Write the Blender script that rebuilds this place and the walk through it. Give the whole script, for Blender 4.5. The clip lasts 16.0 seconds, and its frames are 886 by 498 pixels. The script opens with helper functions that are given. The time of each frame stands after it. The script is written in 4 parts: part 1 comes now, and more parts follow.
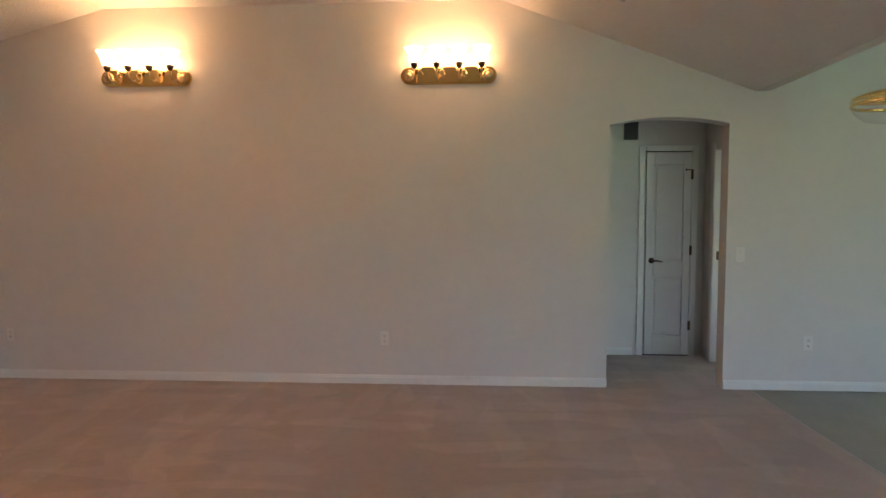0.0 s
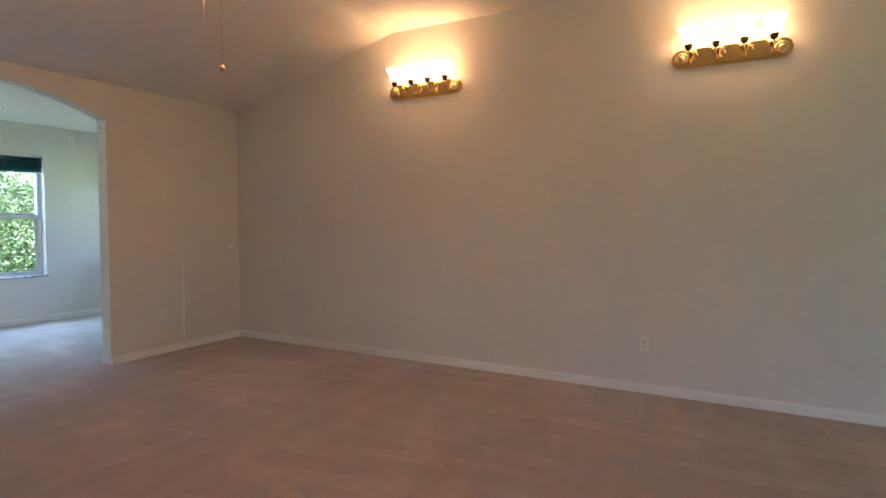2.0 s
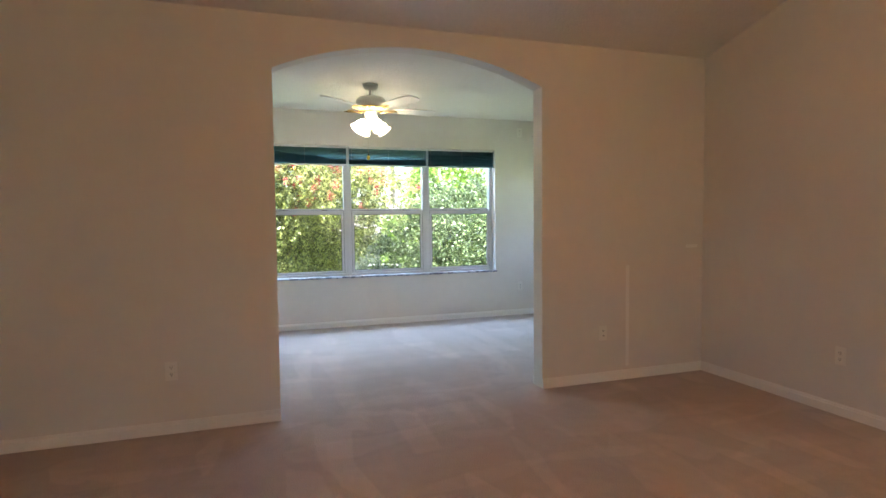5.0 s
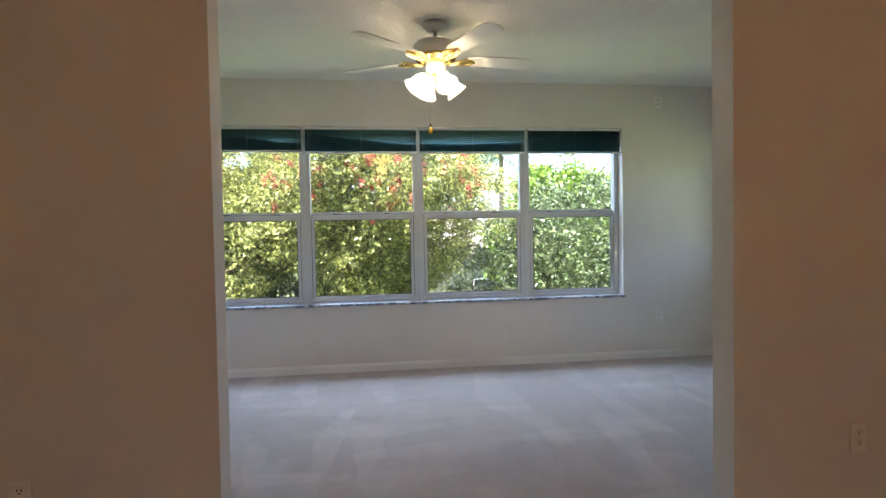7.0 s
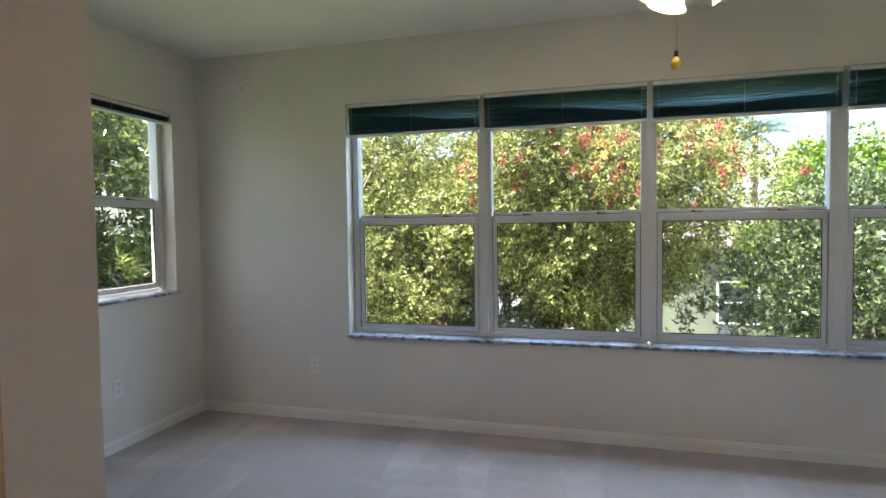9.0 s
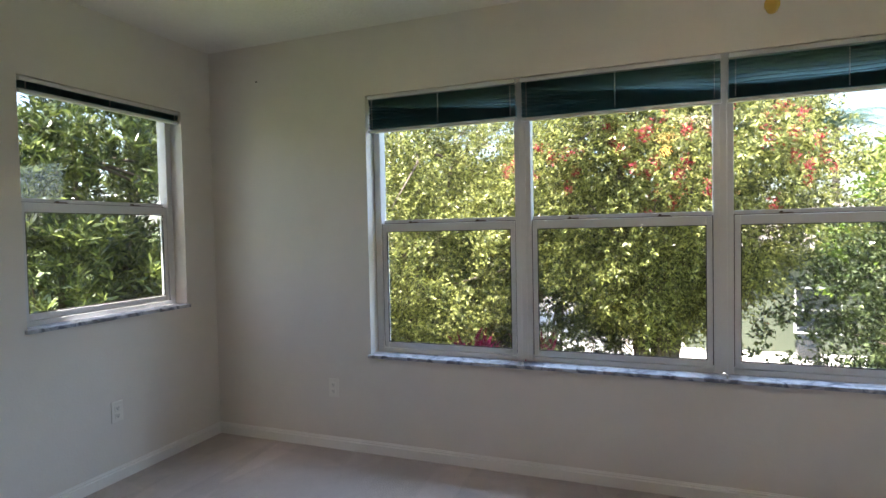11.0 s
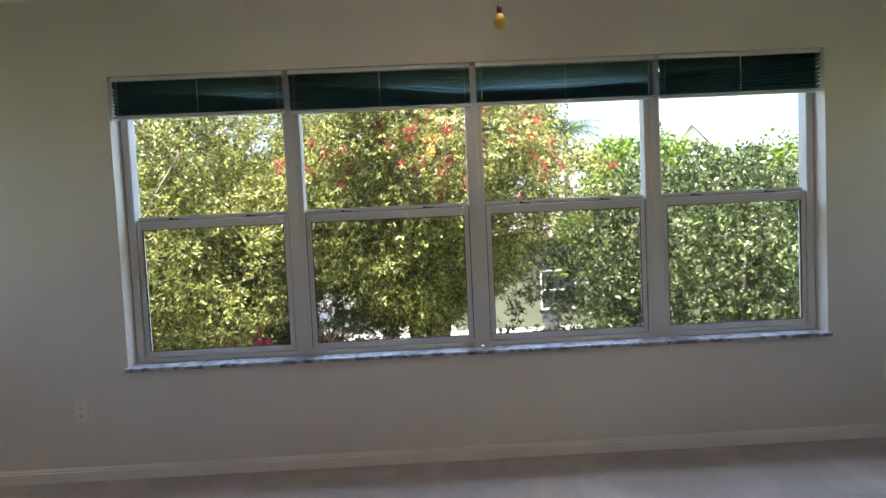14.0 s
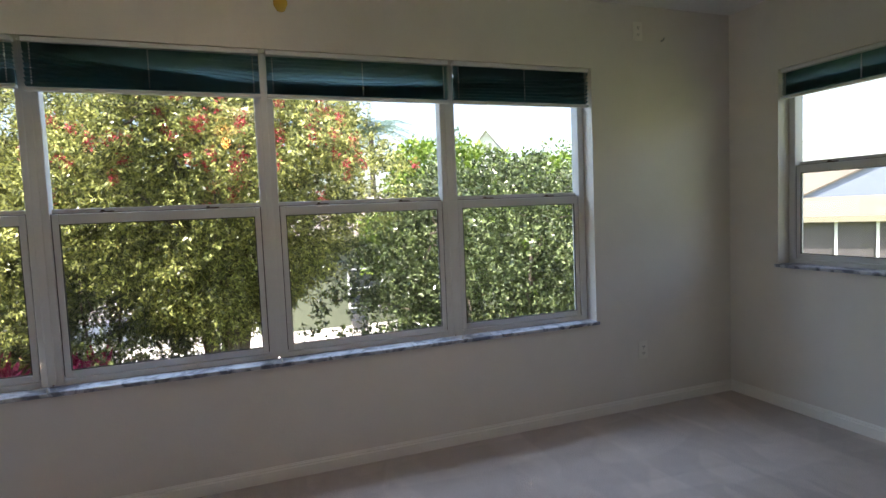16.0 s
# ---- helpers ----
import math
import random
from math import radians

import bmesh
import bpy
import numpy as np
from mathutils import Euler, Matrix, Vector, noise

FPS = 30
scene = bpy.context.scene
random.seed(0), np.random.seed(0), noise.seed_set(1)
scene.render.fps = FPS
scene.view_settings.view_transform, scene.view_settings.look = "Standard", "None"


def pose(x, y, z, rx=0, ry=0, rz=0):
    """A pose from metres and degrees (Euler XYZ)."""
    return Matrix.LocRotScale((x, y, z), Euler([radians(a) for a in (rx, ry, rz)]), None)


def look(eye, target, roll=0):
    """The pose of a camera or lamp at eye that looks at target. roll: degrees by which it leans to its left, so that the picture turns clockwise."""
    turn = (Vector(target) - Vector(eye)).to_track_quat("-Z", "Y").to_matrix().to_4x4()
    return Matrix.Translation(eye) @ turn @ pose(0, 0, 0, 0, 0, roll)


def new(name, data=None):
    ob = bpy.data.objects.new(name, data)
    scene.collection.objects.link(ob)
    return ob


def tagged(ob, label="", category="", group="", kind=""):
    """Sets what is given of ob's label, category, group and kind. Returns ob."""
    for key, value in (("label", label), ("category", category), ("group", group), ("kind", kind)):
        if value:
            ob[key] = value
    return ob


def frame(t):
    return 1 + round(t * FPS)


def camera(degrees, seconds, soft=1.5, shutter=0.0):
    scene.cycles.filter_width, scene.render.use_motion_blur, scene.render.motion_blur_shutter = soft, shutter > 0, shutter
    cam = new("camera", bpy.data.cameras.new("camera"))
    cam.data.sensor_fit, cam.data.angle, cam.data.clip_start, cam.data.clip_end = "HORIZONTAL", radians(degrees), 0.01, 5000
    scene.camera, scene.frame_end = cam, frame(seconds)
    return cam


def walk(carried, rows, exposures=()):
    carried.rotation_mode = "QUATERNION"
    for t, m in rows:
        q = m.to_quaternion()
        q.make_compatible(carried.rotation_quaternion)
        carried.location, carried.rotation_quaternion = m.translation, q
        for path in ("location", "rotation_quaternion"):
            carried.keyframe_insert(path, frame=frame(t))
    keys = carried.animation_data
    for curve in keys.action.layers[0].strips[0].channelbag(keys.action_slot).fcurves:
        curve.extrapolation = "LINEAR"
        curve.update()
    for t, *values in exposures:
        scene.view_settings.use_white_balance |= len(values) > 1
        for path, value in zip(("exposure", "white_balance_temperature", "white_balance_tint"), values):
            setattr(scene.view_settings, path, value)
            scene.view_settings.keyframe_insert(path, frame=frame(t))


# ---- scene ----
cam = camera(76.7, 16.0)
PATH = [
    (0, (5.073, -4.466, 1.365), (4.954, -2.474, 1.247), -0.1),
    (0.5, (5.035, -4.442, 1.377), (4.671, -2.479, 1.249), -0.1),
    (1, (4.999, -4.444, 1.313), (4.433, -2.529, 1.207), 0.0),
    (1.5, (4.971, -4.433, 1.313), (4.216, -2.584, 1.208), 0.0),
    (2, (4.974, -4.427, 1.295), (4.027, -2.668, 1.197), 0.2),
    (2.5, (4.91, -4.399, 1.308), (3.767, -2.76, 1.204), 0.3),
    (3, (4.742, -4.311, 1.324), (3.391, -2.842, 1.197), 0.2),
    (3.5, (4.511, -4.155, 1.334), (2.998, -2.855, 1.199), 0.4),
    (4, (4.257, -3.946, 1.344), (2.593, -2.848, 1.195), 0.2),
    (4.5, (3.956, -3.688, 1.298), (2.142, -2.856, 1.165), -0.2),
    (7, (1.92, -2.791, 1.188), (-0.062, -2.536, 1.13), -1.0),
    (7.5, (1.516, -2.719, 1.228), (-0.482, -2.694, 1.154), -0.5),
    (8, (1.143, -2.68, 1.24), (-0.851, -2.815, 1.175), -0.4),
    (8.5, (0.794, -2.655, 1.28), (-1.178, -2.98, 1.206), -0.8),
    (9, (0.463, -2.664, 1.295), (-1.465, -3.193, 1.217), -0.8),
    (9.5, (0.19, -2.683, 1.307), (-1.692, -3.356, 1.237), -0.9),
    (9.7, (0.104, -2.685, 1.308), (-1.76, -3.409, 1.244), -1.1),
    (12, (-0.045, -2.64, 1.319), (-1.916, -3.341, 1.247), -1.6),
    (12.5, (-0.021, -2.645, 1.32), (-1.942, -3.195, 1.24), -1.8),
    (13, (0.009, -2.649, 1.309), (-1.957, -3.007, 1.225), -2.1),
    (13.5, (0.013, -2.645, 1.3), (-1.979, -2.79, 1.206), -2.5),
    (14, (0.011, -2.624, 1.287), (-1.986, -2.584, 1.188), -2.7),
    (14.5, (-0.016, -2.564, 1.285), (-2.004, -2.37, 1.179), -2.9),
    (15, (-0.063, -2.504, 1.304), (-2.031, -2.169, 1.183), -2.8),
    (15.5, (-0.074, -2.501, 1.307), (-2.01, -2.014, 1.179), -2.5),
    (16, (-0.104, -2.555, 1.305), (-1.972, -1.853, 1.168), -2.4),
]
walk(cam, [(t, look(eye, target, roll)) for t, eye, target, roll in PATH],
     [(0.0, 3.6, 5200, 8), (2.0, 3.55, 5200, 6), (3.0, 3.5, 5750, 10), (4.5, 3.5, 5850, 10), (7.0, 2.9, 6100, 13), (8.5, 2.6, 6200, 13), (9.5, 2.45, 6300, 14), (12.0, 2.4, 6450, 16), (14.0, 2.2, 6550, 17), (16.0, 2.05, 6550, 18)])

# ---- world, sun and exposure ----
SUN_DIR = Vector((0.36, -0.14, 1.0)).normalized()  # towards the sun
world = bpy.data.worlds.new("sky")
scene.world = world
world.use_nodes = True
wn = world.node_tree
sky = wn.nodes.new("ShaderNodeTexSky")
sky.sky_type = "NISHITA"
sky.sun_disc = False
sky.sun_elevation = math.asin(SUN_DIR.z)
sky.sun_rotation = math.atan2(SUN_DIR.x, SUN_DIR.y)
sky.air_density, sky.dust_density = 1.0, 2.5
sky.ozone_density = 0.4
wn.nodes["Background"].inputs[1].default_value = 0.15
wn.links.new(sky.outputs[0], wn.nodes["Background"].inputs[0])

sun = new("sun", bpy.data.lights.new("sun", "SUN"))
sun.data.energy, sun.data.angle, sun.data.color = 5.0, radians(0.5), (1.0, 0.95, 0.87)
sun.matrix_world = look(SUN_DIR * 60, (0, 0, 0))


def skylight(name, at, target, width, height, power, color):
    """An added area lamp standing in for daylight of the open sky by an opening."""
    a = new(name, bpy.data.lights.new(name, "AREA"))
    a.data.shape, a.data.size, a.data.size_y, a.data.energy, a.data.color = "RECTANGLE", width, height, power, color
    a.matrix_world = look(at, target)


SKY_BLUE = (0.54, 0.76, 1.0)
skylight("sky_west", (-4.35, -2.4, 3.25), (-1.2, -2.4, 0.6), 3.9, 1.3, 30, SKY_BLUE)
# Set in an assumed south opening, clear of the window reflections.
skylight("sky_south", (9.0, -7.58, 1.15), (9.0, 0, 1.0), 2.3, 1.9, 0.42, (0.78, 0.88, 1.0))
skylight("sky_bedroom", (8.8, 3.28, 1.3), (8.8, 0, 1.0), 1.9, 1.5, 0.65, (1.0, 0.62, 0.38))

# Added point lamp for the light of a fan that stays out of view.
vault_lamp = new("unseen_fan_lamp", bpy.data.lights.new("unseen_fan_lamp", "POINT"))
vault_lamp.data.energy, vault_lamp.data.color, vault_lamp.data.shadow_soft_size = 1.7, (1.0, 0.31, 0.065), 0.08
vault_lamp.location = (2.95, -2.55, 2.44)

BULB = 5.0      # radiance of a lit bulb
SHADE = 0.52      # glow of a lit frosted shade
FAN_BULB, FAN_SHADE, FAN_SPIN = 38.0, 0.36, 24.0
VAULT_BULB, VAULT_SHADE = 3.4, 0.5


# ---- materials ----
def material(name, color, rough=0.6, metal=0.0, spread=0.08, scale=3.0, fine=60.0, bump=0.15, bump_scale=200.0, spec=0.5, depth=0.002):
    """A surface with colour that varies at two scales and a fine relief."""
    m = bpy.data.materials.new(name)
    m.use_nodes = True
    n, l = m.node_tree.nodes, m.node_tree.links
    b = n["Principled BSDF"]
    co = n.new("ShaderNodeNewGeometry")
    mix = None
    for s, amount in ((scale, spread), (fine, spread * 0.6)):
        tex = n.new("ShaderNodeTexNoise")
        tex.inputs["Scale"].default_value, tex.inputs["Detail"].default_value = s, 4
        l.new(co.outputs["Position"], tex.inputs["Vector"])
        mr = n.new("ShaderNodeMapRange")
        mr.inputs[1].default_value, mr.inputs[2].default_value = 0.3, 0.7
        mr.inputs[3].default_value, mr.inputs[4].default_value = 1 - amount, 1 + amount
        l.new(tex.outputs["Fac"], mr.inputs[0])
        mul = n.new("ShaderNodeMixRGB")
        mul.blend_type, mul.inputs[0].default_value = "MULTIPLY", 1
        if mix is None:
            mul.inputs[1].default_value = (*color, 1)
        else:
            l.new(mix.outputs[0], mul.inputs[1])
        l.new(mr.outputs[0], mul.inputs[2])
        mix = mul
    l.new(mix.outputs[0], b.inputs["Base Color"])
    b.inputs["Roughness"].default_value, b.inputs["Metallic"].default_value = rough, metal
    b.inputs["Specular IOR Level"].default_value = spec
    if bump:
        tex = n.new("ShaderNodeTexNoise")
        tex.inputs["Scale"].default_value, tex.inputs["Detail"].default_value = bump_scale, 3
        l.new(co.outputs["Position"], tex.inputs["Vector"])
        bp = n.new("ShaderNodeBump")
        bp.inputs["Strength"].default_value, bp.inputs["Distance"].default_value = bump, depth
        l.new(tex.outputs["Fac"], bp.inputs["Height"])
        l.new(bp.outputs[0], b.inputs["Normal"])
    return m


PAINT = material("wall_paint", (0.71, 0.67, 0.61), 0.55, spread=0.025, scale=1.3, fine=9, bump=0.35, bump_scale=85, spec=0.35)
CEILING = material("ceiling_texture", (0.78, 0.75, 0.70), 0.85, spread=0.03, scale=2, fine=30, bump=0.8, bump_scale=55, spec=0.2, depth=0.006)
TRIM = material("trim_paint", (0.80, 0.78, 0.73), 0.35, spread=0.02, bump=0.05)
VINYL = material("white_vinyl", (0.66, 0.66, 0.65), 0.32, spread=0.03, bump=0.04)
DOORW = material("door_paint", (0.76, 0.73, 0.69), 0.4, spread=0.02, bump=0.08, bump_scale=120)
IVORY = material("ivory_plastic", (0.78, 0.75, 0.68), 0.35, spread=0.02, bump=0)
SLOT = material("dark_slot", (0.03, 0.028, 0.025), 0.6, spread=0.1, bump=0)
BRASS = material("polished_brass", (0.83, 0.60, 0.22), 0.16, 1.0, spread=0.05, bump=0.05)
ANTIQUE = material("antique_brass", (0.55, 0.42, 0.22), 0.32, 1.0, spread=0.15, scale=20, bump=0.1)
BRONZE = material("aged_bronze", (0.10, 0.07, 0.05), 0.4, 0.8, spread=0.15, bump=0.05)
STEEL = material("brushed_steel", (0.5, 0.5, 0.5), 0.35, 1.0, spread=0.05, bump=0.05)
AMBER = material("yellow_plastic", (0.75, 0.52, 0.08), 0.25, spread=0.04, bump=0)
CHAIN = material("bead_chain", (0.55, 0.47, 0.32), 0.3, 0.9, spread=0.05, bump=0)
FANWHITE = material("fan_white_enamel", (0.78, 0.76, 0.70), 0.35, spread=0.02, bump=0.03)
GRILLE = material("vent_metal", (0.10, 0.085, 0.07), 0.5, spread=0.1, bump=0.05)
LINOLEUM = material("vinyl_floor", (0.30, 0.31, 0.26), 0.35, spread=0.08, scale=4, fine=40, bump=0.06)
STUCCO = material("green_grey_stucco", (0.085, 0.10, 0.064), 0.85, spread=0.06, bump=0.5, bump_scale=60)
STUCCOW = material("cream_stucco", (0.62, 0.57, 0.50), 0.85, spread=0.06, bump=0.5, bump_scale=60)
SIDING = material("pale_blue_siding", (0.21, 0.25, 0.31), 0.7, spread=0.05, bump=0.2)
PALE = material("pale_painted_siding", (0.72, 0.74, 0.76), 0.8, spread=0.04, bump=0.2)
SHINGLE = material("tan_shingles", (0.135, 0.118, 0.09), 0.9, spread=0.14, scale=0.8, fine=14, bump=0.6, bump_scale=30)
DARKSHINGLE = material("brown_shingles", (0.20, 0.17, 0.15), 0.9, spread=0.2, scale=0.8, fine=14, bump=0.6, bump_scale=30)
SCREEN = material("porch_screen", (0.10, 0.09, 0.09), 0.8, spread=0.1, bump=0)
DARKGLASS = material("dark_window", (0.02, 0.025, 0.03), 0.12, spread=0.1, bump=0)
CONCRETE = material("concrete", (0.60, 0.57, 0.52), 0.9, spread=0.1, bump=0.3)
GRASS = material("lawn", (0.14, 0.17, 0.055), 0.95, spread=0.35, scale=0.5, fine=9, bump=0.8, bump_scale=20)
MULCH = material("bark_mulch", (0.08, 0.05, 0.035), 0.95, spread=0.4, scale=2, fine=25, bump=0.8, bump_scale=40)
BARK = material("bark", (0.14, 0.11, 0.085), 0.9, spread=0.3, scale=4, fine=30, bump=0.8, bump_scale=25, depth=0.02)
FASCIA = material("cream_fascia", (0.30, 0.27, 0.19), 0.6, spread=0.04, bump=0.05)
BLACKWIRE = material("black_cable", (0.02, 0.02, 0.02), 0.6, bump=0)


def carpet():
    """Cut-pile carpet: tufts, and broad overlapping swathes where a vacuum has laid the pile one way or the other."""
    m = bpy.data.materials.new("carpet")
    m.use_nodes = True
    n, l = m.node_tree.nodes, m.node_tree.links
    b = n["Principled BSDF"]
    geo = n.new("ShaderNodeNewGeometry")

    def noise_at(scale, detail=3, stretch=None, rot=0.0, kind="n"):
        src = geo.outputs["Position"]
        if stretch:
            mp = n.new("ShaderNodeMapping")
            mp.inputs["Scale"].default_value = stretch
            mp.inputs["Rotation"].default_value = (0, 0, rot)
            l.new(src, mp.inputs["Vector"])
            src = mp.outputs[0]
        t = n.new("ShaderNodeTexNoise" if kind == "n" else "ShaderNodeTexVoronoi")
        t.inputs["Scale"].default_value = scale
        if kind == "n":
            t.inputs["Detail"].default_value = detail
        l.new(src, t.inputs["Vector"])
        return t

    def ramp(sock, a, c, lo, hi):
        r = n.new("ShaderNodeMapRange")
        r.inputs[1].default_value, r.inputs[2].default_value, r.inputs[3].default_value, r.inputs[4].default_value = a, c, lo, hi
        l.new(sock, r.inputs[0])
        return r.outputs[0]

    def mul(a, c):
        q = n.new("ShaderNodeMath")
        q.operation = "MULTIPLY"
        l.new(a, q.inputs[0]), l.new(c, q.inputs[1])
        return q.outputs[0]

    wob = noise_at(1.3, 2)
    s = ramp(noise_at(0.9, 2).outputs["Fac"], 0.3, 0.7, 0.96, 1.04)
    for st, rot, lo, hi in (((1.7, 6.2, 1), 0.5, 0.995, 1.125), ((6.0, 1.6, 1), -0.30, 0.995, 1.095), ((2.4, 6.5, 1), 1.15, 0.975, 1.015)):
        mp = n.new("ShaderNodeMapping")
        mp.inputs["Scale"].default_value, mp.inputs["Rotation"].default_value = st, (0, 0, rot)
        l.new(geo.outputs["Position"], mp.inputs["Vector"])
        add = n.new("ShaderNodeVectorMath")
        add.operation = "MULTIPLY_ADD"
        add.inputs[1].default_value = (0.7, 0.7, 0)
        l.new(wob.outputs["Color"], add.inputs[0]), l.new(mp.outputs[0], add.inputs[2])
        v = n.new("ShaderNodeTexVoronoi")
        v.feature = "SMOOTH_F1"
        v.inputs["Scale"].default_value, v.inputs["Smoothness"].default_value = 1.0, 0.10
        l.new(add.outputs[0], v.inputs["Vector"])
        s = mul(s, ramp(v.outputs["Color"], 0.56, 0.70, lo, hi))
    s = mul(s, ramp(noise_at(14, 3).outputs["Fac"], 0.3, 0.7, 0.95, 1.04))
    s = mul(s, ramp(noise_at(160, 2).outputs["Fac"], 0.25, 0.75, 0.76, 1.16))
    mixc = n.new("ShaderNodeMixRGB")
    mixc.blend_type, mixc.inputs[0].default_value, mixc.inputs[1].default_value = "MULTIPLY", 1, (0.49, 0.415, 0.375, 1)
    l.new(s, mixc.inputs[2])
    l.new(mixc.outputs[0], b.inputs["Base Color"])
    b.inputs["Roughness"].default_value = 1.0
    b.inputs["Specular IOR Level"].default_value = 0.1
    b.inputs["Sheen Weight"].default_value = 0.35
    b.inputs["Sheen Roughness"].default_value = 0.4
    bp = n.new("ShaderNodeBump")
    bp.inputs["Strength"].default_value, bp.inputs["Distance"].default_value = 0.9, 0.012
    l.new(noise_at(140, 3).outputs["Fac"], bp.inputs["Height"])
    l.new(bp.outputs[0], b.inputs["Normal"])
    return m


CARPET = carpet()


def marble():
    m = material("marble", (0.72, 0.73, 0.75), 0.30, spread=0.05, bump=0)
    n, l = m.node_tree.nodes, m.node_tree.links
    b = n["Principled BSDF"]
    geo = n.new("ShaderNodeNewGeometry")
    tex = n.new("ShaderNodeTexNoise")
    tex.inputs["Scale"].default_value, tex.inputs["Detail"].default_value, tex.inputs["Distortion"].default_value = 12.0, 6, 1.4
    l.new(geo.outputs["Position"], tex.inputs["Vector"])
    r = n.new("ShaderNodeValToRGB")
    r.color_ramp.elements[0].position, r.color_ramp.elements[0].color = 0.38, (0.12, 0.13, 0.17, 1)
    r.color_ramp.elements[1].position, r.color_ramp.elements[1].color = 0.56, (0.50, 0.52, 0.57, 1)
    l.new(tex.outputs["Fac"], r.inputs[0])
    l.new(r.outputs[0], b.inputs["Base Color"])
    return m


MARBLE = marble()


def glass():
    m = bpy.data.materials.new("window_glass")
    m.use_nodes = True
    n, l = m.node_tree.nodes, m.node_tree.links
    n.remove(n["Principled BSDF"])
    g, t, mix, fr = n.new("ShaderNodeBsdfGlossy"), n.new("ShaderNodeBsdfTransparent"), n.new("ShaderNodeMixShader"), n.new("ShaderNodeLayerWeight")
    g.inputs["Roughness"].default_value = 0.02
    t.inputs[0].default_value = (0.96, 0.975, 0.97, 1)
    power, gain = n.new("ShaderNodeMath"), n.new("ShaderNodeMath")
    power.operation, gain.operation = "POWER", "MULTIPLY_ADD"
    power.inputs[1].default_value, gain.inputs[1].default_value, gain.inputs[2].default_value = 5.0, 0.9, 0.035
    fr.inputs[0].default_value = 0.5
    l.new(fr.outputs["Facing"], power.inputs[0]), l.new(power.outputs[0], gain.inputs[0])
    l.new(gain.outputs[0], mix.inputs[0]), l.new(t.outputs[0], mix.inputs[1]), l.new(g.outputs[0], mix.inputs[2])
    l.new(mix.outputs[0], n["Material Output"].inputs[0])
    return m


GLASS = glass()


def frosted(name, glow, color):
    """Frosted glass of a lit lamp shade."""
    m = bpy.data.materials.new(name)
    m.use_nodes = True
    n, l = m.node_tree.nodes, m.node_tree.links
    n.remove(n["Principled BSDF"])
    tr, df, mix, em, add = (n.new("ShaderNode" + k) for k in ("BsdfTranslucent", "BsdfDiffuse", "MixShader", "Emission", "AddShader"))
    tr.inputs[0].default_value = df.inputs[0].default_value = (0.85, 0.82, 0.75, 1)
    em.inputs[0].default_value, em.inputs[1].default_value = (*color, 1), glow
    l.new(tr.outputs[0], mix.inputs[1]), l.new(df.outputs[0], mix.inputs[2])
    l.new(mix.outputs[0], add.inputs[0]), l.new(em.outputs[0], add.inputs[1])
    l.new(add.outputs[0], n["Material Output"].inputs[0])
    return m


def glowing(name, color, strength):
    m = bpy.data.materials.new(name)
    m.use_nodes = True
    b = m.node_tree.nodes["Principled BSDF"]
    b.inputs["Base Color"].default_value = (*color, 1)
    b.inputs["Emission Color"].default_value = (*color, 1)
    b.inputs["Emission Strength"].default_value = strength
    return m


WARM = (1.0, 0.42, 0.135)
SCONCE = (1.0, 0.52, 0.21)
DIMBULB = glowing("dim_pendant_bulb", SCONCE, BULB * 0.4)
FROST = frosted("lit_frosted_glass", SHADE, SCONCE)
BULBM = glowing("lit_bulb", SCONCE, BULB)
FANFROST = frosted("lit_fan_shade_glass", FAN_SHADE, (1.0, 0.80, 0.52))
VAULTFROST = frosted("lit_vault_fan_shade", VAULT_SHADE, WARM)
VAULTBULB = glowing("lit_vault_fan_bulb", WARM, VAULT_BULB)
FANBULB = glowing("lit_fan_bulb", (1.0, 0.88, 0.70), FAN_BULB)


def fabric():
    """Teal pleated-shade cloth that lets some daylight through."""
    m = material("teal_pleated_cloth", (0.024, 0.050, 0.056), 0.75, spread=0.12, scale=5, fine=90, bump=0.1)
    n, l = m.node_tree.nodes, m.node_tree.links
    b = n["Principled BSDF"]
    tr, mix = n.new("ShaderNodeBsdfTranslucent"), n.new("ShaderNodeMixShader")
    tr.inputs[0].default_value = (0.34, 0.54, 0.56, 1)
    mix.inputs[0].default_value = 0.55
    l.new(b.outputs[0], mix.inputs[1]), l.new(tr.outputs[0], mix.inputs[2])
    l.new(mix.outputs[0], n["Material Output"].inputs[0])
    return m


TEAL = fabric()


def leaf(name, dark, light, gloss=0.45, through_light=0.3):
    """Foliage whose colour differs from leaf to leaf."""
    m = bpy.data.materials.new(name)
    m.use_nodes = True
    n, l = m.node_tree.nodes, m.node_tree.links
    b = n["Principled BSDF"]
    geo, r = n.new("ShaderNodeNewGeometry"), n.new("ShaderNodeValToRGB")
    r.color_ramp.elements[0].color, r.color_ramp.elements[1].color = (*dark, 1), (*light, 1)
    mid = r.color_ramp.elements.new(0.55)
    mid.color = (*(0.72 * p + 0.28 * q for p, q in zip(dark, light)), 1)
    l.new(geo.outputs["Random Per Island"], r.inputs[0])
    l.new(r.outputs[0], b.inputs["Base Color"])
    b.inputs["Roughness"].default_value = gloss
    b.inputs["Specular IOR Level"].default_value = 0.5
    tr, mix = n.new("ShaderNodeBsdfTranslucent"), n.new("ShaderNodeMixShader")
    l.new(r.outputs[0], tr.inputs[0])
    mix.inputs[0].default_value = through_light
    l.new(b.outputs[0], mix.inputs[1]), l.new(tr.outputs[0], mix.inputs[2])
    l.new(mix.outputs[0], n["Material Output"].inputs[0])
    return m


